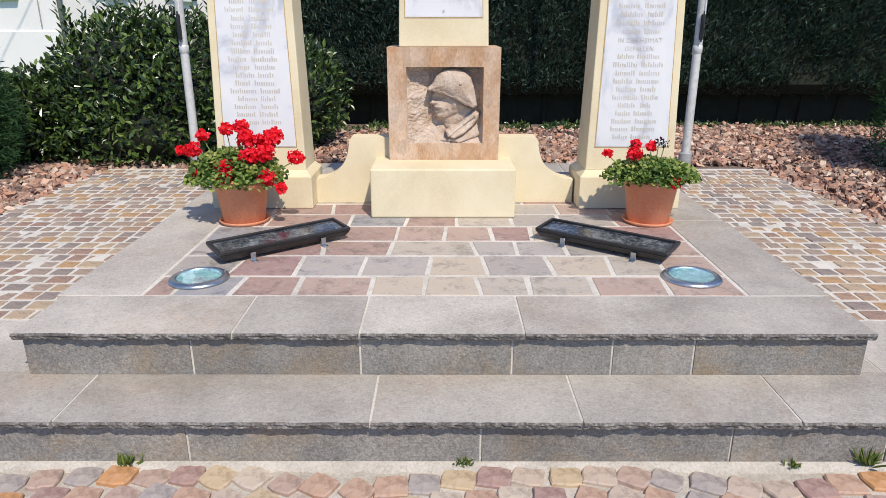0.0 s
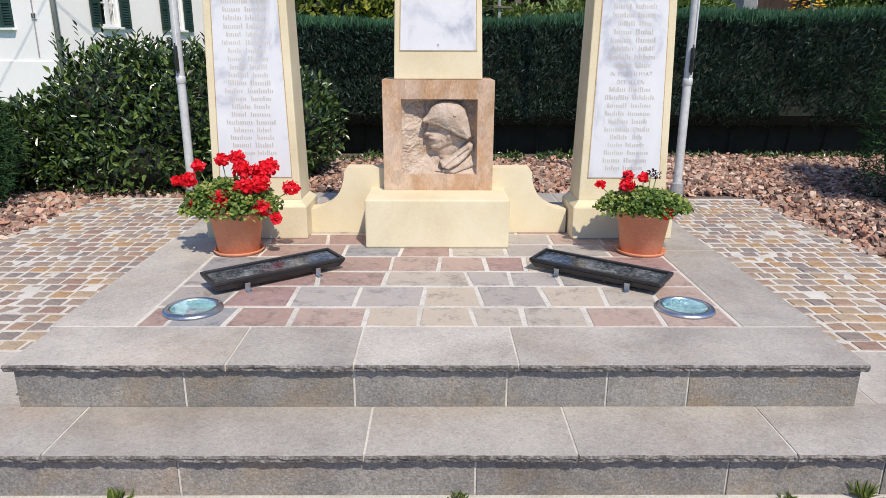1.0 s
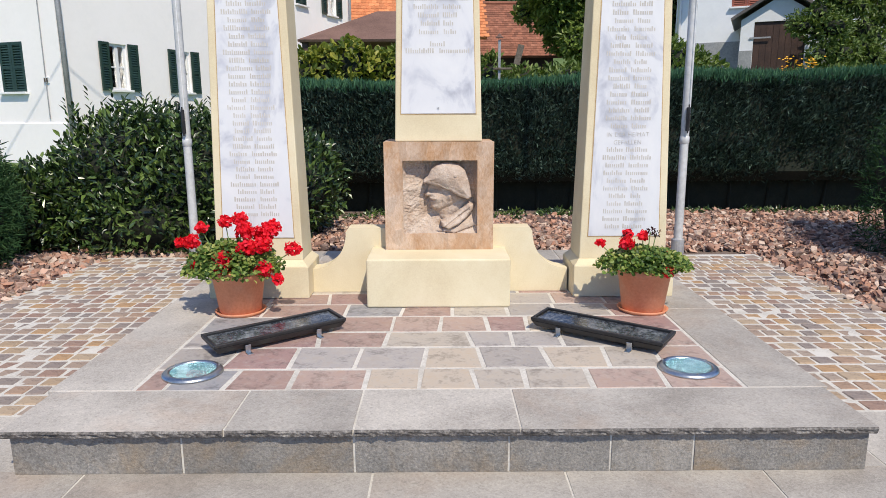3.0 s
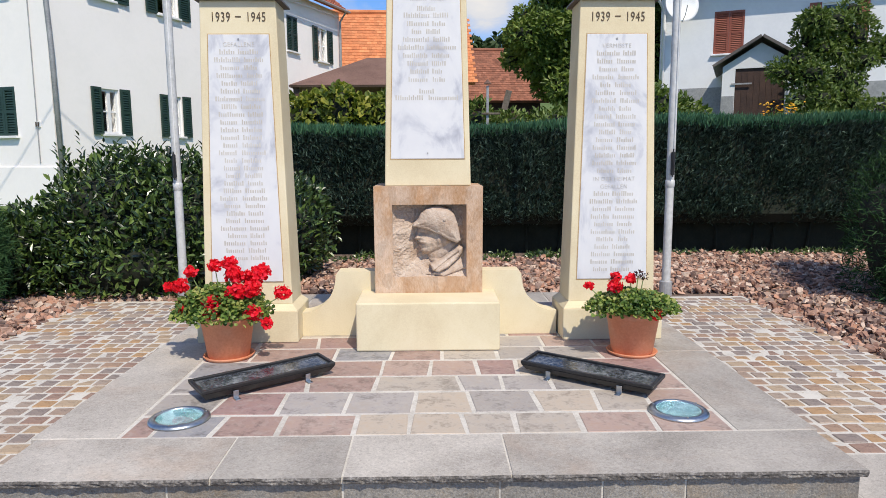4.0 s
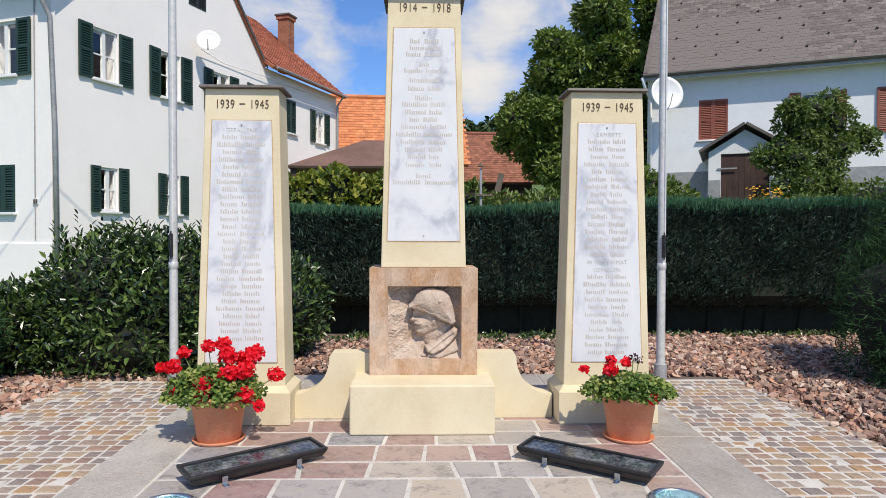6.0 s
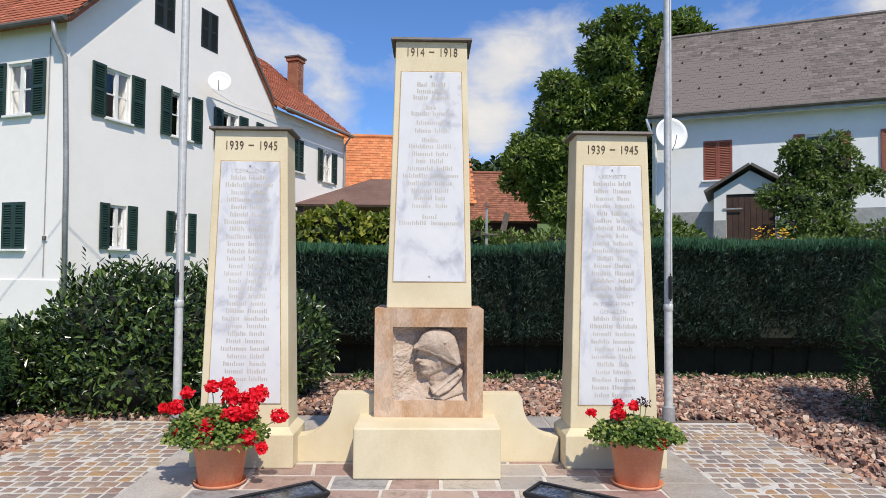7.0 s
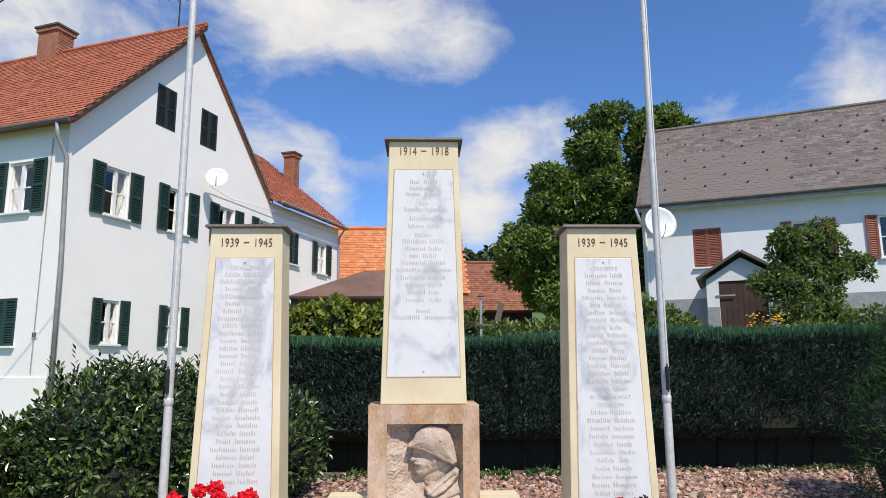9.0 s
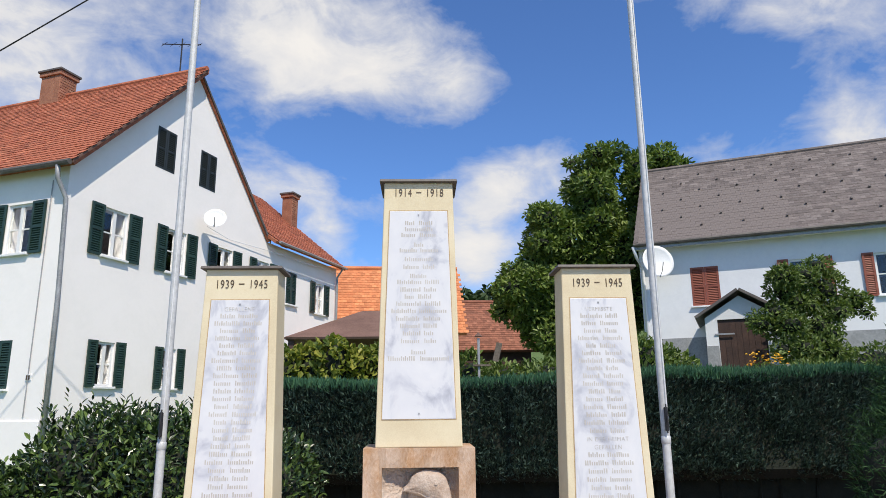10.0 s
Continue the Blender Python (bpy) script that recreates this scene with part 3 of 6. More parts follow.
def rough_slab(x0, x1, y0, y1, z0, z1, rng, rough=True):
    """A stone slab whose front edge is split by hand."""
    bm = bmesh.new()
    n = max(2, int((x1 - x0) / 0.012)) if rough else 2
    ring = []
    e = 1.0 if rough else 0.0
    h = z1 - z0
    for i in range(n + 1):
        x = x0 + (x1 - x0) * i / n
        w = e * (0.004 * noise.noise(Vector((x * 7, y0 * 9, 1))) + 0.003 * noise.noise(Vector((x * 40, y0, 2))))
        c = lambda k: e * 0.007 * noise.noise(Vector((x * 55, k * 3.1, y0 * 5)))
        prof = [(y1, z0), (y1, z1), (y0 + 0.004 * e + w + 0.5 * abs(c(1)), z1), (y0 + w + c(2), z1 - h * 0.25), (y0 + 0.003 * e + w + c(3), z1 - h * 0.5), (y0 + 0.004 * e + w + c(4), z1 - h * 0.78), (y0 + 0.012 * e + w, z0)]
        ring.append([bm.verts.new((x, yy, zz)) for yy, zz in prof])
    k = len(ring[0])
    for a, b in zip(ring, ring[1:]):
        for j in range(k):
            bm.faces.new((a[j], a[(j + 1) % k], b[(j + 1) % k], b[j]))
    bm.faces.new(ring[0])
    bm.faces.new(ring[-1])
    # front faces take a second material, much darker than the slab top
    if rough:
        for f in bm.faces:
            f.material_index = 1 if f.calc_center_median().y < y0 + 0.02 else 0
    return bm


def slab_part(name, bm, parent):
    ob = part(name, bm, M["slab"], parent)
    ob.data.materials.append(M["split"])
    return ob


def build_steps():
    rng = random.Random(4)
    J = 0.004
    low = tagged(part("lower_step", boxed(-3.0, 3.1, -0.285, 0.42, G0 - 0.05, G1 - 0.028), M["mortar"]), "low grey porphyry step with rough split front edge", "step", kind="structure")
    part("joint_mortar", boxed(-2.99, 3.09, -0.308, 0.405, G1 - 0.0275, G1 - 0.0025), M["mortar"], low)
    cuts = [-3.0, -2.2, -1.13, -0.17, 0.47, 1.13, 1.95, 3.1]
    for a, b in zip(cuts, cuts[1:]):
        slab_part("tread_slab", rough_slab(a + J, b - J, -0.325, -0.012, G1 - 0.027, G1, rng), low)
    cuts = [-3.0, -2.3, -1.30, -0.5, 0.3, 1.1, 1.56, 2.2, 3.1]
    for a, b in zip(cuts, cuts[1:]):
        part("tread_slab", rough_slab(a + J, b - J, -0.008, 0.41, G1 - 0.045, G1 - 0.001, rng, False), M["slab"], low)
    cuts = [-3.0, -1.7, -0.74, 0.166, 0.94, 1.42, 2.2, 3.1]
    for a, b in zip(cuts, cuts[1:]):
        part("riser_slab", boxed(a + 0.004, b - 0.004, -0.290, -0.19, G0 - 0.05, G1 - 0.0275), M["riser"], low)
    up = tagged(part("platform", boxed(-1.35, 1.46, -0.026, 2.5, G1 - 0.1, G2 - 0.028), M["mortar"]), "raised memorial platform edged with grey porphyry slabs", "platform", kind="structure")
    part("joint_mortar", boxed(-1.375, 1.478, -0.041, 2.51, G2 - 0.0275, G2 - 0.003), M["mortar"], up, "pale mortar joints")
    cuts = [-1.385, -0.652, -0.228, 0.319, 1.488]
    for a, b in zip(cuts, cuts[1:]):
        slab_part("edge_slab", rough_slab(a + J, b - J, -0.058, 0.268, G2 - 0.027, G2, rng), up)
    cuts = [-1.365, -0.80, -0.23, 0.283, 0.62, 0.895, 1.475]
    for a, b in zip(cuts, cuts[1:]):
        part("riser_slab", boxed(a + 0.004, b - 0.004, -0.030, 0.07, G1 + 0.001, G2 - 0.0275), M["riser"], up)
    for x0, x1, cuts in ((-1.41, -1.095, [0.274, 1.55, 2.52]), (1.205, 1.51, [0.274, 1.30, 2.52])):
        for a, b in zip(cuts, cuts[1:]):
            part("edge_slab", boxed(x0, x1 - 0.004, a + J, b - J, G2 - 0.045, G2, 0.003), M["slab"], up)
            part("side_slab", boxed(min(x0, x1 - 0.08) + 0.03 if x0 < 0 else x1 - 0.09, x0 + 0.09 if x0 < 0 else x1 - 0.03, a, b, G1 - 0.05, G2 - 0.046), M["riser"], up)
    # flagstones, row by row
    rows = [0.274, 0.482, 0.735, 0.947, 1.189, 1.413, 1.63, 1.95, 2.24, 2.52]
    joints = [[-0.98, -0.755, -0.519, -0.230, -0.023, 0.187, 0.385, 0.634, 0.920], [-0.825, -0.561, -0.290, -0.010, 0.225, 0.500, 0.752, 0.972],
              [-0.78, -0.499, -0.190, 0.191, 0.379, 0.604, 0.86], [-0.74, -0.465, -0.176, 0.055, 0.283, 0.476, 0.80], [-0.86, -0.435, -0.141, 0.117, 0.401, 0.650, 0.93],
              [-0.88, -0.558, -0.2, 0.25, 0.671, 0.95], [-0.7, -0.3, 0.1, 0.5, 0.8], [-0.8, -0.4, 0.0, 0.4, 0.9], [-0.6, -0.2, 0.3, 0.7]]
    rr = random.Random(11)
    for r, js in enumerate(joints):
        y0, y1 = rows[r], rows[r + 1]
        xs = [-1.092] + js + [1.20]
        tilt = [rr.uniform(-0.012, 0.012) for _ in xs]
        tilt[0] = tilt[-1] = 0
        for i in range(len(xs) - 1):
            g = 0.0085
            bm = bmesh.new()
            jit = lambda: rr.uniform(-0.0035, 0.0035)
            base = [(xs[i] - tilt[i] + g + jit(), y0 + g + jit()), (xs[i + 1] - tilt[i + 1] - g + jit(), y0 + g + jit()), (xs[i + 1] + tilt[i + 1] - g + jit(), y1 - g + jit()), (xs[i] + tilt[i] + g + jit(), y1 - g + jit())]
            zt = G2 - rr.uniform(0, 0.002)
            lo = [bm.verts.new((x, y, G2 - 0.018)) for x, y in base]
            hi = [bm.verts.new((x, y, zt)) for x, y in base]
            bm.faces.new(hi)
            for k in range(4):
                bm.faces.new((lo[k], lo[(k + 1) % 4], hi[(k + 1) % 4], hi[k]))
            bmesh.ops.bevel(bm, geom=[e for e in bm.edges if all(v in hi for v in e.verts)] + [e for e in bm.edges if abs(e.verts[0].co.z - e.verts[1].co.z) > 0.01], offset=0.003, segments=1, affect="EDGES")
            part("flagstone", bm, M["flag"], up)


build_steps()


# ---- memorial ----
def bars(rows, y, rng, height):
    """Rows of plain short bars in place of lettering."""
    bm = bmesh.new()
    for z, w, words in rows:
        yy = y(z)
        gap = height * 0.8
        cuts = sorted(rng.uniform(0.4, 0.62) for _ in range(words - 1))
        edges = [0.0] + cuts + [1.0]
        for a, b in zip(edges, edges[1:]):
            x, x1 = w * (a - 0.5) + (gap / 2 if a else 0), w * (b - 0.5) - (gap / 2 if b < 1 else 0)
            first = True
            while x < x1 - 0.004:
                tall = height * (1.0 if first else rng.choice((0.66, 0.66, 0.70, 0.98)))
                t = height * rng.uniform(0.20, 0.30)
                box(bm, x, x + t, yy - 0.0010, yy + 0.003, z, z + tall)
                x += t + height * rng.uniform(0.16, 0.24)
                first = False
    return bm


def lettered(name, text, size, x, y, z, parent, material, label="", thin=0.0, wide=0.92, extrude=0.002):
    """Letters in the built-in font, standing on a wall that faces the viewer."""
    cu = bpy.data.curves.new(name, "FONT")
    cu.body, cu.size, cu.extrude, cu.align_x, cu.space_character, cu.offset = text, size, extrude, "CENTER", 1.12, -thin
    tmp = new("tmp", cu)
    bpy.context.view_layer.update()
    me = bpy.data.meshes.new_from_object(tmp.evaluated_get(bpy.context.evaluated_depsgraph_get()))
    bpy.data.objects.remove(tmp)
    me.name = name
    me.materials.clear()
    return finish(name, me, M[material], parent, label, m=pose(x, y, z, 90, 0, 0) @ Matrix.Diagonal((wide, 1, 1, 1)))


def digits(years, size, y, z, parent):
    first, last = years.split(" - ")
    for text, x in ((first, -0.092), (last, 0.096)):
        lettered("year_number", text, size, x, y, z, parent, "digit", "brown painted year number " + text, 0.0004, 0.70)
    part("dash", boxed(-0.013, 0.017, y - 0.0008, y + 0.002, z + size * 0.31, z + size * 0.31 + 0.006), M["digit"], parent)


def stele(name, mid, zb, zt, wb, wt, yb, yt, depth, plaque, years, rows, words, label, seed, up=0.110, heads=()):
    """A tapered slab pillar with cap, framed marble plaque and year numbers. plaque: (z0, z1, w0, w1)."""
    rng = random.Random(seed)
    th = empty(name, pose(mid, 0, 0), label, "memorial pillar")
    yf = lambda z: yb + (yt - yb) * (z - zb) / (zt - zb)
    part("shaft", frustum(bmesh.new(), (-wb / 2, wb / 2, yb, yb + depth, zb), (-wt / 2, wt / 2, yt, yt + depth * 0.8, zt), 0.006), M["plaster"], th, "cream yellow rendered shaft", smooth=False)
    cap = part("cap", frustum(bmesh.new(), (-wt / 2 - 0.028, wt / 2 + 0.028, yt - 0.03, yt + depth * 0.8 + 0.04, zt), (-wt / 2 - 0.024, wt / 2 + 0.024, yt - 0.026, yt + depth * 0.8 + 0.036, zt + 0.016), 0.003), M["capstone"], th, "thin dark sheet cap")
    z0, z1, w0, w1 = plaque
    f = -0.004
    pl = part("plaque", frustum(bmesh.new(), (-w0 / 2, w0 / 2, yf(z0) + f, yf(z0) + 0.02, z0), (-w1 / 2, w1 / 2, yf(z1) + f, yf(z1) + 0.02, z1), 0.002), M["marble"], th, "pale grey veined marble plaque with worn lettering")
    # thin ochre lines round the plaque, painting the shadow of its recess
    bm = bmesh.new()
    e = 0.0045
    for sgn in (-1, 1):
        a, b = sorted((sgn * w0 / 2, sgn * (w0 / 2 + e)))
        c, d = sorted((sgn * w1 / 2, sgn * (w1 / 2 + e)))
        frustum(bm, (a, b, yf(z0) - 0.002, yf(z0) + 0.015, z0), (c, d, yf(z1) - 0.002, yf(z1) + 0.015, z1))
    box(bm, -w1 / 2 - e, w1 / 2 + e, yf(z1) - 0.002, yf(z1) + 0.015, z1, z1 + e)
    box(bm, -w0 / 2 - e, w0 / 2 + e, yf(z0) - 0.002, yf(z0) + 0.015, z0 - e, z0)
    part("plaque_frame", bm, M["recess_shadow"], th, "thin ochre line painting the plaque's recess shadow")
    tagged(part("inscription", bars(rows, lambda z: yf(z) + f, rng, words), M["letter"], pl, "rows of faint worn lettering"), kind="stuff")
    for z, text in heads:
        lettered("heading", text, 0.034, 0, yf(z) + f - 0.0005, z, pl, "letter", "worn heading " + text, 0.0006, 0.88, 0.001)
    for z in (z0 + 0.03, z1 - 0.025):
        part("plaque_pin", boxed(-0.004, 0.004, yf(z) - 0.008, yf(z) + 0.003, z - 0.004, z + 0.004), M["zinc"], pl)
    digits(years, 0.070, yf(zt - up) - 0.001, zt - up, th)
    return th


def name_rows(z_top, z_bot, count, seed, wmin, wmax):
    rng = random.Random(seed)
    out = [(z_top, wmax * 0.75, 1)]
    for i in range(count):
        out.append((z_top - (z_top - z_bot) * (i + 1) / count, rng.uniform(wmin, wmax), 2))
    return out


def build_memorial():
    # centre: base, relief block, tall shaft, curved wings
    zb, zt = 1.236, 2.752
    c = stele("memorial_obelisk", 0.05, zb, zt, 0.475, 0.405, 1.635, 1.665, 0.34, (1.385, 2.575, 0.405, 0.338), "1914 - 1918",
              [(2.575 - (p - 205) * 0.001175 - 0.024, w, n) for p, w, n in ((258, 0.157, 2), (290, 0.16, 1), (320, 0.20, 2), (370, 0.05, 1), (398, 0.22, 2), (443, 0.16, 1), (482, 0.175, 2), (528, 0.10, 1), (558, 0.245, 2), (595, 0.21, 2), (630, 0.16, 2),
                                                                           (665, 0.255, 2), (700, 0.31, 2), (737, 0.255, 2), (773, 0.21, 2), (808, 0.18, 2), (845, 0.20, 2), (898, 0.085, 1), (928, 0.345, 2))],
              0.026, "tall cream yellow obelisk with marble plaque on a sandstone relief block", 3, up=0.086)
    base = part("base", boxed(-0.382, 0.374, 1.343, 1.92, G2, 0.640, 0.008, 2), M["plaster"], c, "cream yellow rendered base")
    # curved wings between base and pillars
    for sgn in (-1, 1):
        pts = [(0.30, G2 - 0.001), (0.735, G2 - 0.001), (0.735, 0.515)]
        n = 14
        for i in range(n + 1):
            a = math.pi / 2 * i / n
            pts.append((0.72 - 0.19 * math.sin(a) * 1.0, 0.515 + 0.215 * (1 - math.cos(a))))
        pts += [(0.515, 0.752), (0.30, 0.752)]
        pts = [(sgn * x, z) for x, z in pts]
        part("wing", extrude_outline(pts, 1.68, 1.80), M["plaster"], c, "concave curved cream wing wall")
    # relief block with a niche
    blk = part("relief_block", extrude_outline([(-0.298, 0.6405), (0.300, 0.6405), (0.302, 1.234), (-0.299, 1.236)], 1.60, 2.02, ((-0.198, 0.212, 0.730, 1.135),)), M["sandstone"], c, "rough reddish sandstone block with carved helmeted head relief")
    # the carving: one surface, hollowed round a helmeted head in profile
    n = 170
    u, w = np.meshgrid(np.linspace(-0.012, 1.012, n + 1), np.linspace(-0.012, 1.012, n + 1))

    def inside_depth(poly):
        """Distance from the outline for points inside it, 0 outside."""
        d, inn = np.full(u.shape, 9.0), np.zeros(u.shape, bool)
        for (ax, ay), (bx, by) in zip(poly, poly[1:] + poly[:1]):
            t = np.clip(((u - ax) * (bx - ax) + (w - ay) * (by - ay)) / ((bx - ax) ** 2 + (by - ay) ** 2), 0, 1)
            d = np.minimum(d, np.hypot(u - ax - t * (bx - ax), w - ay - t * (by - ay)))
            inn ^= ((ay > w) != (by > w)) & (u < (bx - ax) * (w - ay) / (by - ay + 1e-9) + ax)
        return np.where(inn, d, 0.0)

    def mass(poly, height, rim, floor=0.0):
        d = inside_depth(poly)
        return np.where(d > 0, floor + height * np.sqrt(np.clip(1 - (1 - np.clip(d / rim, 0, 1)) ** 2, 0, 1)), 0.0)

    dome = [(0.272, 0.700), (0.285, 0.735), (0.335, 0.785), (0.385, 0.88), (0.45, 0.935), (0.53, 0.968), (0.627, 0.975), (0.75, 0.945), (0.84, 0.865), (0.878, 0.74), (0.905, 0.62), (0.925, 0.50), (0.875, 0.462), (0.75, 0.512), (0.627, 0.588), (0.504, 0.638), (0.381, 0.672)]
    face = [(0.36, 0.70), (0.335, 0.62), (0.335, 0.585), (0.315, 0.555), (0.29, 0.525), (0.298, 0.505), (0.345, 0.495), (0.348, 0.47), (0.365, 0.455), (0.35, 0.425), (0.365, 0.40), (0.37, 0.36), (0.40, 0.315), (0.45, 0.295), (0.53, 0.31), (0.66, 0.36), (0.80, 0.47), (0.70, 0.62), (0.50, 0.72)]
    neck = [(0.45, 0.33), (0.49, 0.22), (0.56, 0.15), (0.80, 0.28), (0.90, 0.46), (0.70, 0.52)]
    collar = [(0.50, 0.165), (0.56, 0.185), (0.66, 0.235), (0.76, 0.31), (0.88, 0.42), (0.955, 0.40), (0.95, 0.32), (0.88, 0.225), (0.76, 0.125), (0.62, 0.06), (0.53, 0.085)]
    coat = [(0.42, 0.03), (0.70, 0.0), (1.0, 0.10), (1.0, 0.40), (0.86, 0.26), (0.62, 0.10)]
    spot = lambda a, b, ra, rb: np.exp(-(((u - a) / ra) ** 2 + ((w - b) / rb) ** 2))
    features = 0.022 * spot(0.325, 0.535, 0.030, 0.050) + 0.016 * spot(0.46, 0.47, 0.08, 0.06) - 0.024 * spot(0.405, 0.585, 0.045, 0.026) + 0.010 * spot(0.41, 0.575, 0.018, 0.010) + 0.014 * spot(0.39, 0.475, 0.050, 0.014) - 0.012 * spot(0.375, 0.448, 0.04, 0.010) + 0.010 * spot(0.40, 0.35, 0.04, 0.03) - 0.010 * spot(0.52, 0.42, 0.02, 0.05) + 0.016 * spot(0.63, 0.50, 0.03, 0.05)
    h = np.maximum.reduce([mass(face, 0.040, 0.10, 0.012) + mass(face, 1, 0.02) * features, mass(neck, 0.036, 0.12), mass(collar, 0.026, 0.05, 0.040), mass(coat, 0.030, 0.10), mass(dome, 0.046, 0.24, 0.062)])
    fold = np.exp(-((w - (0.07 + 0.75 * (u - 0.55))) / 0.018) ** 2) * (u > 0.53) * (u < 0.90)
    h = h - 0.012 * fold + 0.007 * (np.hypot(u - 0.705, w - 0.80) < 0.022)
    # the brim flares out along the helmet's lower edge
    flare = np.clip(1 - inside_depth(dome) / 0.05, 0, 1) * (inside_depth(dome) > 0) * (w < 0.62 + 0.5 * np.abs(u - 0.6))
    h = h + 0.010 * flare
    edge = lambda a, k: np.clip(a / k, 0, 1) ** 0.6
    deep = np.clip((u - 0.02) / 0.30, 0, 1) ** 1.5
    hollow = (0.026 + 0.066 * deep + 0.040 * np.clip((w - 0.62) / 0.3, 0, 1) * (1 - deep)) * edge(u + 0.01, 0.06) * edge(1.02 - u, 0.06) * edge(w + 0.02, 0.26) * edge(1.012 - w, 0.02)
    chips = np.array([noise.noise(Vector((a * 9, b * 9, 3))) + 0.7 * noise.noise(Vector((a * 26, b * 26, 9))) + 0.5 * noise.noise(Vector((a * 60, b * 60, 5))) for a, b in zip(u.ravel(), w.ravel())]).reshape(u.shape)
    y = 1.604 + np.maximum(hollow - h, -0.026) + np.where(h > 0.01, 0.0026, 0.0085) * chips
    V = np.stack([-0.198 + 0.41 * u, y, 0.730 + 0.405 * w], -1).reshape(-1, 3)
    F = [(j * (n + 1) + i, j * (n + 1) + i + 1, (j + 1) * (n + 1) + i + 1, (j + 1) * (n + 1) + i) for j in range(n) for i in range(n)]
    finish("carving", fast("carving", V, F), M["relief"], blk, "weathered carved head with a steel helmet", smooth=True)
    # side pillars
    rows_l = name_rows(1.983, 0.836, 28, 8, 0.19, 0.27)[1:]
    rows_r = [r for i, r in enumerate(name_rows(1.973, 0.758, 29, 9, 0.17, 0.27)) if i not in (0, 17, 18)]
    heads_r = ((1.971, "VERMISSTE"), (1.259, "IN DER HEIMAT"), (1.217, "GEFALLEN"))
    for nm, mid, rows, seed, heads in (("memorial_pillar", -0.951, rows_l, 1, ((1.981, "GEFALLENE"),)), ("memorial_pillar", 1.073, rows_r, 2, heads_r)):
        p = stele(nm, mid, 0.585, 2.222, 0.484, 0.402, 1.585, 1.625, 0.26, (0.715, 2.045, 0.391, 0.322), "1939 - 1945", rows, 0.026,
                  "tapered cream yellow pillar with a marble name plaque and dark cap", seed, heads=heads)
        tagged(p, group="memorial side pillars")
        part("plinth", boxed(-0.277, 0.277, 1.538, 1.88, G2, 0.556, 0.004, 2), M["plaster"], p, "stained cream yellow plinth")
        part("plinth_slope", frustum(bmesh.new(), (-0.275, 0.275, 1.540, 1.878, 0.5565), (-0.2425, 0.2425, 1.583, 1.847, 0.588)), M["plaster"], p)


build_memorial()


# ---- poles ----
def build_pole(x, y, z0):
    th = empty("flagpole", pose(x, y, z0), "tall galvanised steel flagpole with a dark rope cleat", "flagpole", "flagpoles behind the memorial")
    part("lower_tube", tube([(0, 0, 0), (0, 0, 0.5), (0, 0, 0.95)], [0.036, 0.034, 0.033], 16, False), M["galvanised"], th, smooth=True)
    part("upper_tube", tube([(0, 0, 0.95), (0, 0, 3.5), (0, 0, 7.6)], [0.033, 0.031, 0.026], 16, False), M["galvanised"], th, smooth=True)
    part("joint_sleeve", lathe([(0.034, 0.90), (0.038, 0.905), (0.038, 0.955), (0.034, 0.96)], 16), M["galvanised"], th, smooth=True)
    part("base_sleeve", lathe([(0.0, 0.0), (0.052, 0.0), (0.052, 0.115), (0.040, 0.125), (0.0, 0.125)], 16), M["zinc"], th)
    cl = part("cleat", boxed(-0.014, 0.014, -0.062, -0.036, 1.0, 1.19, 0.006), M["dark_plastic"], th, "black rope cleat")
    part("cleat_arm", tube([(0, -0.056, 0.985), (0, -0.066, 1.10), (0, -0.056, 1.21)], 0.006, 6), M["dark_plastic"], cl)
    part("rope", tube([(0.012, -0.045, 1.1), (0.012, -0.040, 3.0), (0.008, -0.034, 7.5)], 0.003, 5), M["white_paint"], th, "thin halyard rope")
    part("top_cap", lathe([(0.0, 7.66), (0.02, 7.645), (0.028, 7.62), (0.024, 7.59), (0.0, 7.59)], 12), M["galvanised"], th)


build_pole(2.03, 3.4, 0.235)
build_pole(-1.988, 3.42, 0.235)


# ---- lamps on the platform ----
def build_floodlight(m):
    th = empty("floodlight", m, "long low black floodlight box with dusty glass on steel feet", "floodlight", "floodlights before the memorial")
    L, W = 0.315, 0.083
    part("housing", frustum(bmesh.new(), (-L + 0.02, L - 0.02, -W + 0.015, W - 0.015, 0.0), (-L, L, -W, W, 0.03), 0.004), M["black_metal"], th)
    bm = bmesh.new()
    for a in ((-L, L, -W, -W + 0.016), (-L, L, W - 0.016, W), (-L, -L + 0.016, -W + 0.0165, W - 0.0165), (L - 0.016, L, -W + 0.0165, W - 0.0165)):
        box(bm, *a, 0.0305, 0.045, 0.002)
    part("frame", bm, M["black_metal"], th)
    part("glass", boxed(-L + 0.0165, L - 0.0165, -W + 0.0165, W - 0.0165, 0.0305, 0.035), M["tray_glass"], th, "dusty streaked glass cover")
    for x in (-0.17, 0.17):
        b = bmesh.new()
        box(b, x - 0.012, x + 0.012, -W - 0.004, -W - 0.0005, -0.016, 0.02, 0.001)
        box(b, x - 0.012, x + 0.012, -W - 0.03, -W - 0.0041, -0.016, -0.012, 0.001)
        part("bracket", b, M["steel"], th, "bent steel bracket")
    return th


build_floodlight(pose(-0.69, 0.845, G2 + 0.022, 4, 0, 38))
build_floodlight(pose(0.785, 0.845, G2 + 0.022, 4, 0, -37))


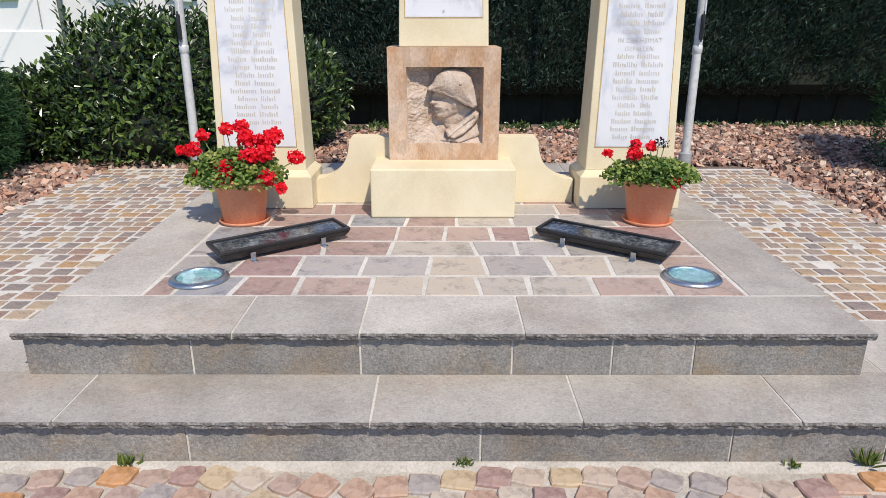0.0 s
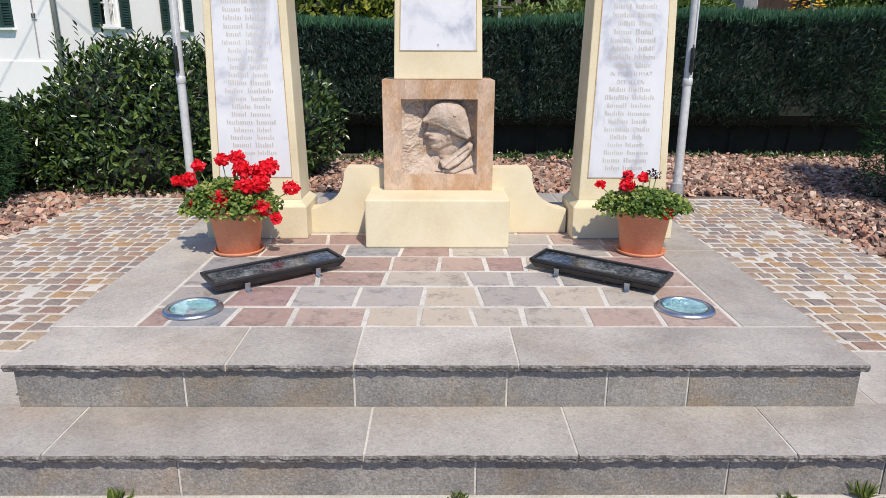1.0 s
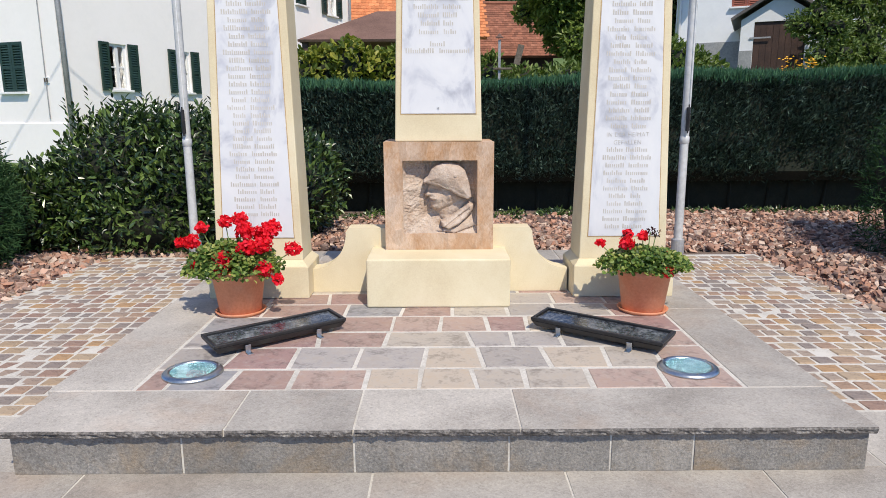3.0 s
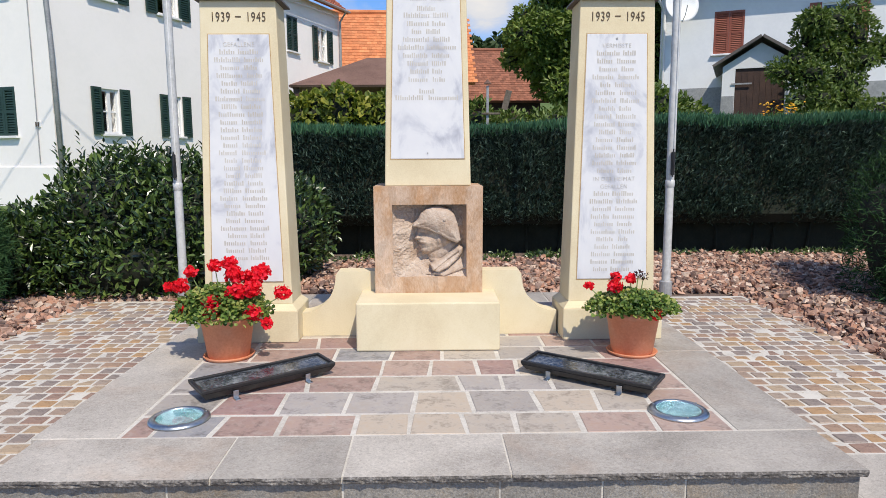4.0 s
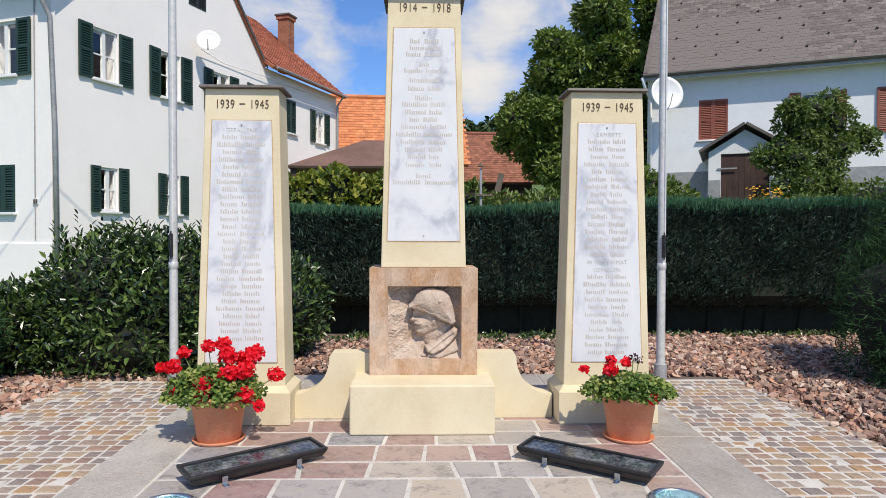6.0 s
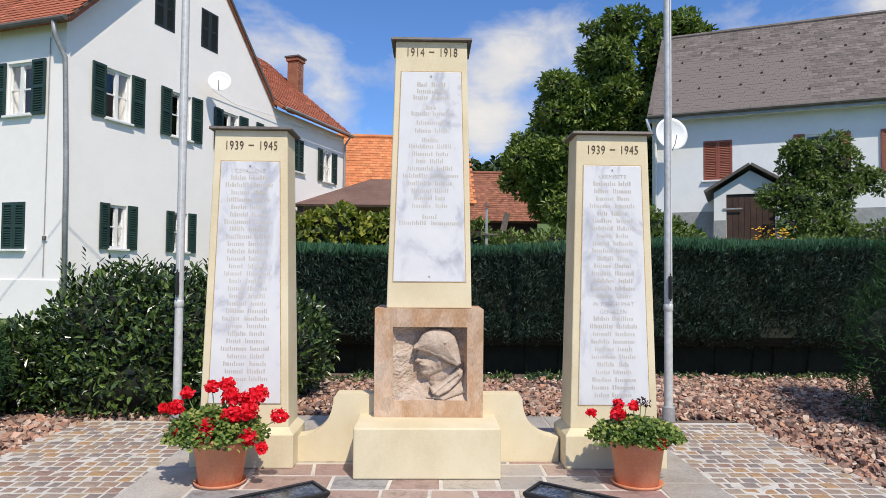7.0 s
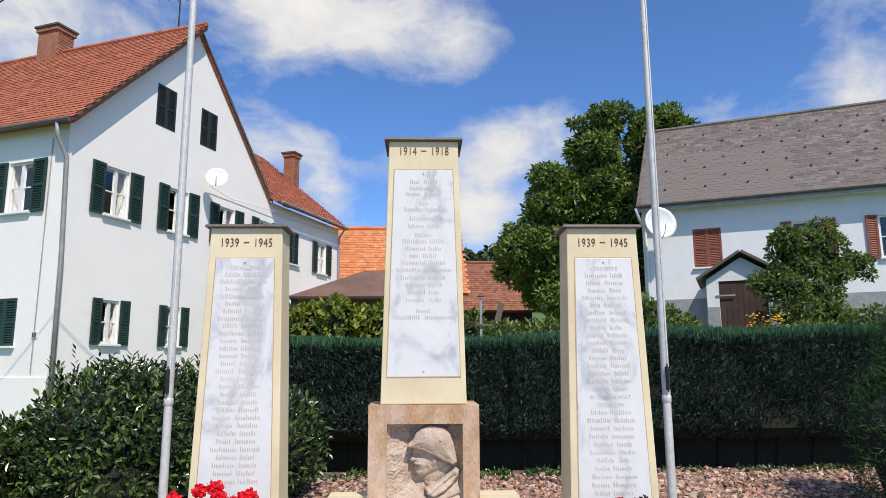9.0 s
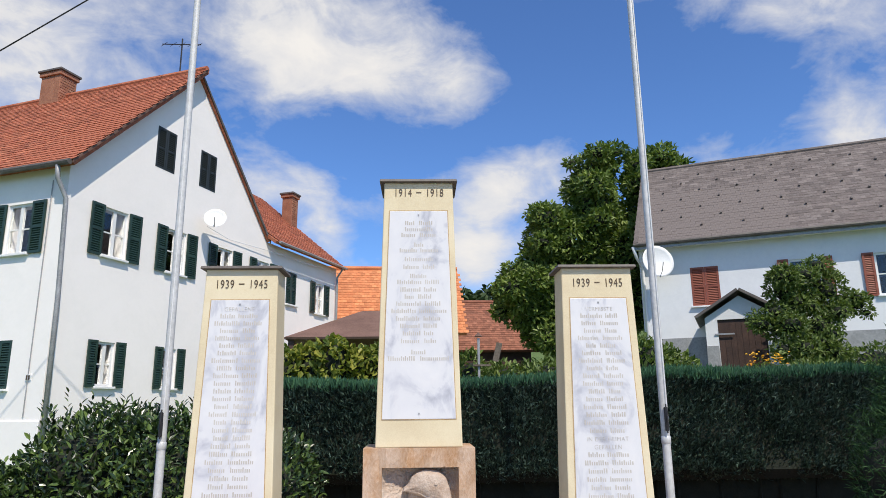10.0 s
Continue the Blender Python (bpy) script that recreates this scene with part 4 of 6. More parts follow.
def build_ground_light(x, y):
    th = empty("ground_spotlight", pose(x, y, G2), "round recessed ground spotlight with steel ring and bluish glass", "spotlight", "ground spotlights")
    part("ring", lathe([(0.088, 0.001), (0.088, 0.012), (0.094, 0.016), (0.108, 0.013), (0.117, 0.006), (0.118, 0.0), (0.088, 0.001)], 40), M["steel"], th, "dull steel ring", smooth=True)
    part("reflector", lathe([(0.0, 0.0015), (0.04, 0.002), (0.07, 0.004), (0.0875, 0.009)], 32), M["reflector"], th, "mirror reflector with the glass's bluish sky sheen painted in", smooth=True)
    part("glass", lathe([(0.0, 0.0125), (0.087, 0.0115), (0.087, 0.0095), (0.0, 0.0105)], 32), M["lens"], th, "clear glass cover").visible_shadow = False
    for k in range(3):
        a = k * 2.094 + 0.5
        part("screw", lathe([(0.0, 0.0185), (0.004, 0.018), (0.004, 0.015), (0.0, 0.0145)], 8), M["zinc"], th, m=pose(0.102 * math.cos(a), 0.102 * math.sin(a), 0))


# whitish cyan paints the sky's reflection in the cover glass
M["reflector"] = surface("reflector", [(0.3, (0.35, 0.55, 0.62)), (0.7, (0.80, 0.93, 0.96))], 20, 40, 0.35, 0.1, 0.001, metal=0.8)
build_ground_light(-0.93, 0.45)
build_ground_light(1.05, 0.465)


# ---- geraniums ----
def build_geranium(x, y, heads, spread, seed, label, n_leaves, droop, head_shift, leaf_shift, spent=()):
    rng = np.random.default_rng(seed)
    pot = empty("flower_pot", pose(x, y, G2), label, "flower pot", "potted geraniums")
    part("saucer", lathe([(0.0, 0.0), (0.118, 0.0), (0.130, 0.016), (0.124, 0.018), (0.112, 0.006), (0.0, 0.006)], 36), M["terracotta"], pot, "terracotta saucer", smooth=True)
    heads = [(0.95 * a + 0.012 + head_shift, b, 0.25 + (c - 0.25) * 0.80, r) for a, b, c, r in heads]
    part("pot", lathe([(0.0, 0.007), (0.100, 0.007), (0.105, 0.012), (0.131, 0.190), (0.138, 0.192), (0.141, 0.228), (0.136, 0.234), (0.127, 0.229), (0.125, 0.19), (0.0, 0.188)], 40), M["terracotta"], pot, "orange terracotta pot with a rolled rim", smooth=True)
    part("compost", lathe([(0.0, 0.205), (0.127, 0.2)], 20), M["soil"], pot)
    # leaves round a bushy dome
    d = scatter_dirs(rng, n_leaves)
    d[:, 2] = np.abs(d[:, 2]) * 0.85 - 0.22
    r = (0.45 + 0.55 * rng.random(n_leaves)) [:, None]
    P = d * r * np.array(spread) + np.array([leaf_shift, 0, 0.25])
    P[:, 2] = np.maximum(P[:, 2], 0.15 + droop * rng.random(n_leaves))
    inside = (np.hypot(P[:, 0], P[:, 1]) < 0.15) & (P[:, 2] < 0.235)
    P = P[~inside]
    n = len(P)
    N = np.array([0.1, -0.35, 0.8]) + rng.normal(size=(n, 3)) * 0.45
    D = np.cross(N, scatter_dirs(rng, n))
    s = 0.011 + 0.015 * rng.random(n)
    leaves("foliage", P, D, N, s, s * 1.15, M["geranium"], pot, "round fresh green geranium leaves", 0.12, 0.1)
    st = bmesh.new()
    for hx, hy, hz, hr in heads + [(*p, 0.01) for p in spent]:
        t = tube([(hx * 0.3, hy * 0.3, 0.2), (hx * 0.75, hy * 0.8, hz * 0.55 + 0.1), (hx, hy, hz - hr * 0.3)], [0.0035, 0.003, 0.0025], 5)
        me = bpy.data.meshes.new("t")
        t.to_mesh(me)
        t.free()
        st.from_mesh(me)
        bpy.data.meshes.remove(me)
    tagged(part("stem_growth", st, M["stem"], pot), kind="stuff")
    for hx, hy, hz in spent:
        dd = scatter_dirs(rng, 30)
        leaves("spent_head", np.array([hx, hy, hz]) + dd * 0.018 * rng.uniform(0.3, 1.0, (30, 1)), dd, scatter_dirs(rng, 30), 0.014, 0.008, M["spent"], pot, "withered dark flower head", 0.1, 0.3)
    for hx, hy, hz, hr in heads:
        hr *= 1.12
        k = max(24, int(105 * (hr / 0.035) ** 1.5))
        dd = scatter_dirs(rng, k)
        dd[:, 2] = dd[:, 2] * 0.8 + 0.1
        P = np.array([hx, hy, hz]) + dd * hr * rng.uniform(0.35, 0.95, (k, 1))
        D = np.cross(dd, scatter_dirs(rng, k)) + dd * 0.5
        leaves("flower_head", P, D, dd + 0.3 * rng.normal(size=(k, 3)), 0.020, 0.020, M["petal"], pot, "scarlet flower head", 0.1, 0.2)


LEFT = [(-0.335, -0.02, 0.40, 0.022), (-0.27, -0.03, 0.405, 0.038), (-0.245, -0.05, 0.265, 0.03), (-0.225, 0.0, 0.49, 0.026), (-0.10, 0.02, 0.525, 0.03),
        (-0.02, 0.02, 0.54, 0.036), (0.02, -0.02, 0.475, 0.042), (-0.01, 0.03, 0.46, 0.034), (0.125, 0.0, 0.465, 0.046), (0.155, 0.02, 0.49, 0.036), (-0.09, -0.10, 0.315, 0.042),
        (-0.085, -0.12, 0.262, 0.044), (0.035, -0.07, 0.375, 0.044), (0.115, -0.06, 0.39, 0.044), (0.125, -0.10, 0.245, 0.042), (0.275, -0.06, 0.365, 0.036), (0.20, -0.11, 0.185, 0.026), (0.07, 0.04, 0.43, 0.034)]
RIGHT = [(-0.24, 0.02, 0.375, 0.017), (-0.115, -0.03, 0.385, 0.034), (-0.10, 0.0, 0.44, 0.022), (-0.012, 0.02, 0.42, 0.026), (0.08, -0.12, 0.225, 0.03), (0.10, 0.03, 0.30, 0.018)]
build_geranium(-0.983, 1.29, LEFT, (0.262, 0.21, 0.20), 21, "terracotta pot with a full bush of scarlet geraniums", 3900, 0.05, 0.027, -0.025)
build_geranium(1.107, 1.285, RIGHT, (0.245, 0.2, 0.135), 22, "terracotta pot with leafy geraniums and few red flowers", 3400, 0.09, -0.012, -0.005, ((-0.105, -0.02, 0.395), (0.02, 0.0, 0.415), (0.06, 0.03, 0.40)))


# ---- hedge and bushes ----
def build_hedge():
    rng = np.random.default_rng(61)
    x0, x1, yf, yb, zb, zt = -2.5, 9.5, 5.75, 6.75, 0.58, 1.70
    th = empty("hedge", pose(0, 0, 0), "long clipped dark green thuja hedge with fresh bluish shoots on top", "hedge")
    bm = bmesh.new()
    n = 70
    rings = []
    for i in range(n + 1):
        x = x0 + (x1 - x0) * i / n
        o = 0.04 * noise.noise(Vector((x * 1.3, 0, 5)))
        zx = zt + 0.10 * min(max((x - 0.2) / 3, 0), 1)
        prof = [(yf + 0.20, zb), (yf + 0.06 + o, zb + 0.12), (yf + 0.05 - o, 1.1), (yf + 0.07 + o, zx - 0.13), (yf + 0.20, zx - 0.05), (yb, zx), (yb, 0.15), (yf + 0.45, 0.15), (yf + 0.40, zb)]
        rings.append([bm.verts.new((x, y, z)) for y, z in prof])
    for a, b in zip(rings, rings[1:]):
        for k in range(len(a)):
            bm.faces.new((a[k], b[k], b[(k + 1) % len(a)], a[(k + 1) % len(a)]))
    bm.faces.new(rings[0]), bm.faces.new(rings[-1])
    # solid body whose near-black colour paints the hedge's inner shade
    part("inner_growth", bm, M["dark_core"], th, "near-black solid core painting the shade between leaves")
    # front sprigs
    N = 60000
    x = rng.uniform(-2.5, 7.6, N)
    z = zb - 0.02 + (zt - zb - 0.02 + 0.10 * np.clip((x - 0.2) / 3, 0, 1)) * rng.random(N)
    bulge = np.array([0.05 * noise.noise(Vector((a * 1.6, b * 1.9, 2))) + 0.03 * noise.noise(Vector((a * 6, b * 5, 7))) for a, b in zip(x, z)])
    y = yf + 0.02 + bulge + 0.08 * rng.random(N) + 0.20 * np.clip((zb + 0.16 - z) / 0.16, 0, 1) ** 2
    P = np.stack([x, y, z], 1)
    D = np.stack([rng.normal(size=N) * 0.32, -0.45 - 0.35 * rng.random(N), rng.normal(size=N) * 0.35 + 0.70], 1)
    Nn = np.stack([rng.normal(size=N) * 0.8, -0.5 + rng.normal(size=N) * 0.5, 0.5 + rng.normal(size=N) * 0.5], 1)
    leaves("front_growth", P, D, Nn, rng.uniform(0.035, 0.085, N), rng.uniform(0.010, 0.021, N), M["hedge_front"], th, "dark scaly sprigs with pale glints painted in", 0.2, 0.3)
    N = 26000
    x = rng.uniform(-2.5, 8.0, N)
    y = yf + 0.02 + (yb - yf) * rng.random(N) ** 1.4
    top = np.array([0.05 * noise.noise(Vector((a * 0.9, b * 1.2, 4))) + 0.03 * noise.noise(Vector((a * 4, b * 4, 1))) for a, b in zip(x, y)])
    z = zt - 0.10 + top + 0.06 * rng.random(N) + 0.10 * np.clip((x - 0.2) / 3, 0, 1) + 0.04 * (y - yf)
    P = np.stack([x, y, z], 1)
    D = np.stack([rng.normal(size=N) * 0.22, -0.12 + rng.normal(size=N) * 0.22, 0.9 + 0 * x], 1)
    Nn = np.stack([rng.normal(size=N), rng.normal(size=N) - 0.4, 0.2 + 0 * x], 1)
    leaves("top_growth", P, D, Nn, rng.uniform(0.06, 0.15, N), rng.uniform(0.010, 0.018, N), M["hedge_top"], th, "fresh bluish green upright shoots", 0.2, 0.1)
    r = random.Random(6)
    for i in range(26):
        xx = -2.4 + i * 0.4 + r.uniform(-0.1, 0.1)
        # trunks share the painted shade colour so they sink into the gap
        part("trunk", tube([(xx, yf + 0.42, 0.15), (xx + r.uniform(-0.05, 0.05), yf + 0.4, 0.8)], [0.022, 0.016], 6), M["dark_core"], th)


def bush(name, clumps, count, size, aspect, material, label, category, seed, up=0.4, stems=0, core=0.72, group=""):
    """A leafy mass over ellipsoid clumps (x, y, z, rx, ry, rz): leaves near their surfaces, near-black solid cores
    painting the shade inside, bare stems.
    """
    rng = np.random.default_rng(seed)
    th = empty(name, None, label, category, group)
    vol = np.array([c[3] * c[5] + c[4] * c[5] for c in clumps])
    Ps, Ns = [], []
    for c, share in zip(clumps, vol / vol.sum()):
        n = int(count * share)
        d = scatter_dirs(rng, n)
        rad = 0.72 + 0.34 * rng.random(n) ** 0.7
        ctr, rr = np.array(c[:3]), np.array(c[3:])
        wob = np.array([0.22 * noise.noise(Vector(v * 2.1) + Vector((c[0], c[1], seed))) for v in d])
        Ps.append(ctr + d * rr * (rad + wob)[:, None])
        Ns.append(d)
    P, N0 = np.concatenate(Ps), np.concatenate(Ns)
    keep = P[:, 2] > 0.16
    P, N0 = P[keep], N0[keep]
    n = len(P)
    D = N0 * 0.6 + rng.normal(size=(n, 3)) * 0.55 + np.array([0, 0, up])
    Nn = N0 * 0.5 + rng.normal(size=(n, 3)) * 0.45 + np.array([0, -0.1, 0.6])
    L = rng.uniform(*size, n)
    leaves("foliage", P, D, Nn, L, L * aspect, material, th, "", 0.18, 0.2)
    # solid ellipsoids, coloured near-black as the shade behind the leaves
    bm = bmesh.new()
    for c in clumps:
        ctr = Vector(c[:3])
        r = bmesh.ops.create_icosphere(bm, subdivisions=3, radius=1.0, matrix=Matrix.Translation(ctr) @ Matrix.Diagonal((c[3] * core, c[4] * core, c[5] * core, 1)))
        for v in r["verts"]:
            v.co += (v.co - ctr) * 0.25 * noise.noise(v.co * 2.5)
            v.co.z = max(v.co.z, 0.17)
    tagged(part("inner_growth", bm, M["dark_core"], th, "near-black solid core painting the shade between leaves"), kind="stuff")
    return th


def build_bushes():
    rng = np.random.default_rng(3)
    lau = bush("laurel_bush", [(-3.35, 4.15, 0.55, 0.75, 0.65, 0.46), (-2.75, 4.25, 0.78, 0.75, 0.7, 0.66), (-2.15, 4.15, 0.75, 0.7, 0.62, 0.66), (-2.55, 3.9, 0.42, 0.8, 0.5, 0.36), (-1.45, 4.45, 0.70, 0.55, 0.6, 0.52), (-3.7, 3.85, 0.42, 0.5, 0.5, 0.4), (-1.75, 3.85, 0.45, 0.5, 0.35, 0.35)],
               27000, (0.042, 0.088), 0.42, M["laurel"], "large glossy dark green laurel bush", "bush", 71)
    # upright shoots above the bush
    P, D, N = [], [], []
    for i in range(46):
        x, y = rng.uniform(-3.4, -1.9), rng.uniform(3.9, 4.6)
        z0 = 1.15 + 0.12 * rng.random()
        h = rng.uniform(0.12, 0.36)
        lean = rng.normal(size=2) * 0.12
        for k in range(9):
            t = k / 8
            P.append((x + lean[0] * t * h, y + lean[1] * t * h, z0 + h * t))
            a = rng.uniform(0, 6.28)
            D.append((math.cos(a) * 0.7, math.sin(a) * 0.7, 0.9))
            N.append((-math.cos(a), -math.sin(a), 0.6))
    L = rng.uniform(0.05, 0.10, len(P))
    leaves("young_growth", P, D, N, L, L * 0.34, M["laurel"], lau, "young upright shoots", 0.18, 0.1)
    # dark junipers at the sides
    for nm, clumps, seed in (("juniper", [(4.05, 3.15, 0.75, 0.58, 0.6, 0.75), (4.3, 3.3, 1.40, 0.48, 0.5, 0.55), (3.95, 2.8, 0.4, 0.42, 0.5, 0.35), (4.5, 3.4, 1.9, 0.4, 0.4, 0.4)], 81), ("juniper", [(-3.68, 2.95, 0.65, 0.5, 0.55, 0.55), (-3.85, 3.1, 1.0, 0.45, 0.5, 0.35)], 82)):
        th = bush(nm, clumps, 15000, (0.04, 0.085), 0.13, M["conifer"], "dark green spreading juniper", "bush", seed, 0.25, core=0.8, group="junipers")


def build_ground_cover():
    """Low weeds and ivy at the foot of the hedge, their dark colour standing in for its shade."""
    rng = np.random.default_rng(64)
    n = 7000
    x = rng.uniform(-1.7, 5.6, n)
    y = 5.72 - 0.62 * rng.random(n) ** 1.5 * np.where(x < 1.3, 1.0, 0.35)
    tuft = np.array([noise.noise(Vector((a * 2.5, b * 3, 6))) for a, b in zip(x, y)])
    keep = tuft > -0.12
    x, y = x[keep], y[keep]
    P = np.stack([x, y, np.array([terrain(a, b) for a, b in zip(x, y)]) + 0.02 + 0.07 * rng.random(len(x))], 1)
    D = scatter_dirs(rng, len(x)) * 0.8 + np.array([0, -0.2, 0.5])
    # dark laurel colour also paints the shade below the hedge
    w = leaves("ground_cover", P, D, scatter_dirs(rng, len(x)) * 0.6 + np.array([0, -0.2, 0.8]), rng.uniform(0.03, 0.07, len(x)), rng.uniform(0.012, 0.03, len(x)), M["laurel"], None, "", 0.15, 0.3)
    tagged(w, "low weeds at the foot of the hedge, dark in place of its shade", "weeds", kind="stuff")


build_hedge()
build_ground_cover()
build_bushes()


# ---- trees ----
def tree(name, base, height, clumps, count, size, aspect, material, label, seed, trunk=0.16):
    rng = np.random.default_rng(seed)
    th = bush(name, clumps, count, size, aspect, material, label, "tree", seed, 0.1, core=0.55)
    bx, by, bz = base
    part("trunk", tube([(bx, by, bz), (bx + 0.05, by, bz + height * 0.3), (bx + 0.1, by + 0.1, bz + height * 0.75)], [trunk, trunk * 0.75, trunk * 0.4], 10), M["bark"], th, smooth=True)
    for c in [q for q in clumps if q[3] > 0.4][:9]:
        part("limb", tube([(bx + 0.06, by, bz + height * 0.35), ((bx + c[0]) / 2, (by + c[1]) / 2, (bz + height * 0.4 + c[2]) / 2), (c[0], c[1], c[2])], [trunk * 0.45, trunk * 0.3, trunk * 0.12], 6), M["bark"], th)
    return th


def crown(seed, main, count, spread):
    """Clumps of many sizes crowded round a few main masses, so that the outline is uneven."""
    r = random.Random(seed)
    out = [tuple(m[:3]) + tuple(v * 0.72 for v in m[3:]) for m in main]
    for _ in range(count):
        m = r.choice(main)
        d = Vector((r.gauss(0, 1), r.gauss(0, 1), r.gauss(0, 1))).normalized()
        k = r.uniform(0.7, 1.0)
        s = r.uniform(*spread)
        out.append((m[0] + d.x * m[3] * k, m[1] + d.y * m[4] * k, m[2] + d.z * m[5] * k, s, s, s * r.uniform(0.6, 0.9)))
    return out


def build_trees():
    f = 1.43

    def away(c):
        """The same bearing, farther back."""
        return (0.05 + (c[0] - 0.05) * f, -2.12 + (c[1] + 2.12) * f, 1.44 + (c[2] - 1.44) * f, c[3] * f, c[4] * f, c[5] * f)

    w = [away(c) for c in [(5.0, 16.2, 7.0, 1.0, 1.2, 1.3), (4.05, 16.0, 5.9, 0.85, 1.1, 1.0), (5.7, 16.3, 5.6, 1.2, 1.3, 1.2), (3.3, 15.8, 4.5, 0.85, 1.1, 0.75), (4.6, 15.7, 4.3, 1.2, 1.3, 1.1), (6.0, 16.2, 4.2, 1.0, 1.2, 1.2), (7.25, 16.6, 8.05, 0.7, 0.9, 0.6), (6.5, 16.6, 7.8, 0.7, 0.9, 0.7), (6.3, 16.5, 6.6, 0.9, 1.0, 0.9), (3.9, 15.8, 3.2, 1.0, 1.1, 0.7), (5.1, 16.2, 8.0, 0.85, 1.0, 0.75), (3.5, 15.9, 5.9, 0.75, 1.0, 0.8), (2.85, 15.8, 4.2, 0.7, 1.0, 0.7)]]
    tree("walnut_tree", (7.0, 24.0, 1.6), 7.5, crown(5, w, 130, (0.3, 0.7)), 66000, (0.13, 0.28), 0.42, M["walnut"], "large leafy green walnut tree", 91, 0.28)
    s = [(9.05, 14.0, 4.15, 0.64, 0.5, 0.66), (10.15, 14.1, 4.15, 0.66, 0.5, 0.66), (8.7, 13.8, 3.2, 0.5, 0.5, 0.5), (9.7, 13.8, 3.2, 0.7, 0.5, 0.55), (10.9, 14.1, 3.8, 0.45, 0.4, 0.35), (9.6, 13.7, 2.5, 0.6, 0.5, 0.4), (8.9, 13.6, 2.6, 0.55, 0.5, 0.35)]
    tree("fruit_tree", (9.9, 14.0, 1.6), 2.8, crown(6, s, 45, (0.14, 0.34)), 12500, (0.07, 0.145), 0.42, M["shrub"], "small bushy fruit tree before the house", 92, 0.06)
    bush("garden_shrub", [(3.9, 9.6, 2.05, 0.55, 0.5, 0.5), (3.1, 9.8, 1.9, 0.6, 0.5, 0.42), (4.5, 10.0, 1.9, 0.5, 0.5, 0.5), (1.55, 10.0, 1.75, 0.5, 0.5, 0.42), (2.3, 9.9, 1.75, 0.55, 0.5, 0.45)], 4800, (0.08, 0.15), 0.42, M["shrub"], "green garden shrub behind the hedge", "shrub", 93)
    bush("vine_row", [(-2.3 + 0.42 * i, 10.0 + 0.1 * (i % 2), 2.0 + 0.08 * (i % 3), 0.36, 0.4, 0.46) for i in range(6)], 3600, (0.08, 0.15), 0.7, M["vine"], "yellowing vines on a garden trellis", "vine", 94, 0.1)
    bush("garden_shrub", [(11.6, 12.5, 2.25, 0.9, 0.7, 0.62), (10.2, 12.7, 2.15, 0.7, 0.5, 0.5), (8.3, 12.0, 2.0, 0.6, 0.6, 0.3), (0.95, 9.9, 1.85, 0.28, 0.4, 0.5)], 3600, (0.08, 0.15), 0.42, M["shrub"], "low green garden shrub behind the hedge", "shrub", 95)
    rng = np.random.default_rng(96)
    n = 80
    P = np.stack([rng.uniform(7.25, 8.05, n), rng.uniform(12.2, 12.7, n), 2.2 + 0.3 * rng.random(n)], 1)
    fl = bush("coneflower_clump", [(7.65, 12.5, 1.95, 0.5, 0.3, 0.36)], 450, (0.06, 0.12), 0.3, M["shrub"], "clump of yellow coneflowers behind the hedge", "flowers", 97)
    for k in range(4):
        leaves("blossoms", P, np.stack([np.cos(k * 1.57 + P[:, 0] * 9), np.sin(k * 1.57 + P[:, 0] * 9), 0.1 + 0 * P[:, 0]], 1), np.tile((0, -0.6, 1.0), (n, 1)), 0.06, 0.045, M["yellow_flower"], fl, "yellow blossoms") if k == 0 else None
    far = [(4.0 + 3.2 * i, 62 + 3 * (i % 2), 9.2 + 1.2 * ((i * 7) % 3) / 2, 2.4, 2.2, 2.8) for i in range(-8, 12)]
    tagged(bush("far_wood", far, 15000, (0.5, 1.0), 0.6, M["forest"], "distant dark wooded hilltop", "woods", 98, 0.1), kind="stuff")


build_trees()


# ---- houses ----
def frame_of(origin, ang):
    """A wall's pose: x runs along the wall, y points into the house, z up."""
    return pose(origin[0], origin[1], 0, 0, 0, ang)


def slatted(w, h, t=0.035, n=None):
    """A louvred shutter leaf: rails, stiles and slats."""
    bm = bmesh.new()
    f = 0.06
    box(bm, -w / 2, -w / 2 + f, -t, 0, 0, h), box(bm, w / 2 - f, w / 2, -t, 0, 0, h)
    for z in (0, h / 2 - f / 2, h - f):
        box(bm, -w / 2 + f, w / 2 - f, -t, 0, z, z + f)
    n = n or int(h / 0.055)
    prev = None
    for i in range(2 * n + 1):
        # one folded sheet: each louvre leans out, then steps back
        z = f * 0.5 + (h - f) * (i // 2 + (0.82 if i % 2 else 0)) / n
        y = -0.006 if i % 2 else -t + 0.004
        if i == 2 * n:
            z = h - f * 0.5
        row = [bm.verts.new((-w / 2 + f * 0.5, y, z)), bm.verts.new((w / 2 - f * 0.5, y, z))]
        if prev:
            bm.faces.new((prev[0], prev[1], row[1], row[0]))
        prev = row
    bmesh.ops.recalc_face_normals(bm, faces=bm.faces)
    me = bpy.data.meshes.new("shutter")
    bm.to_mesh(me)
    bm.free()
    return me


CACHE = {}


def shared(key, make, material):
    if key not in CACHE:
        me = make()
        if isinstance(me, bmesh.types.BMesh):
            bm, me = me, bpy.data.meshes.new(key[0])
            bmesh.ops.recalc_face_normals(bm, faces=bm.faces)
            bm.to_mesh(me)
            bm.free()
        me.materials.append(material)
        CACHE[key] = me
    return CACHE[key]


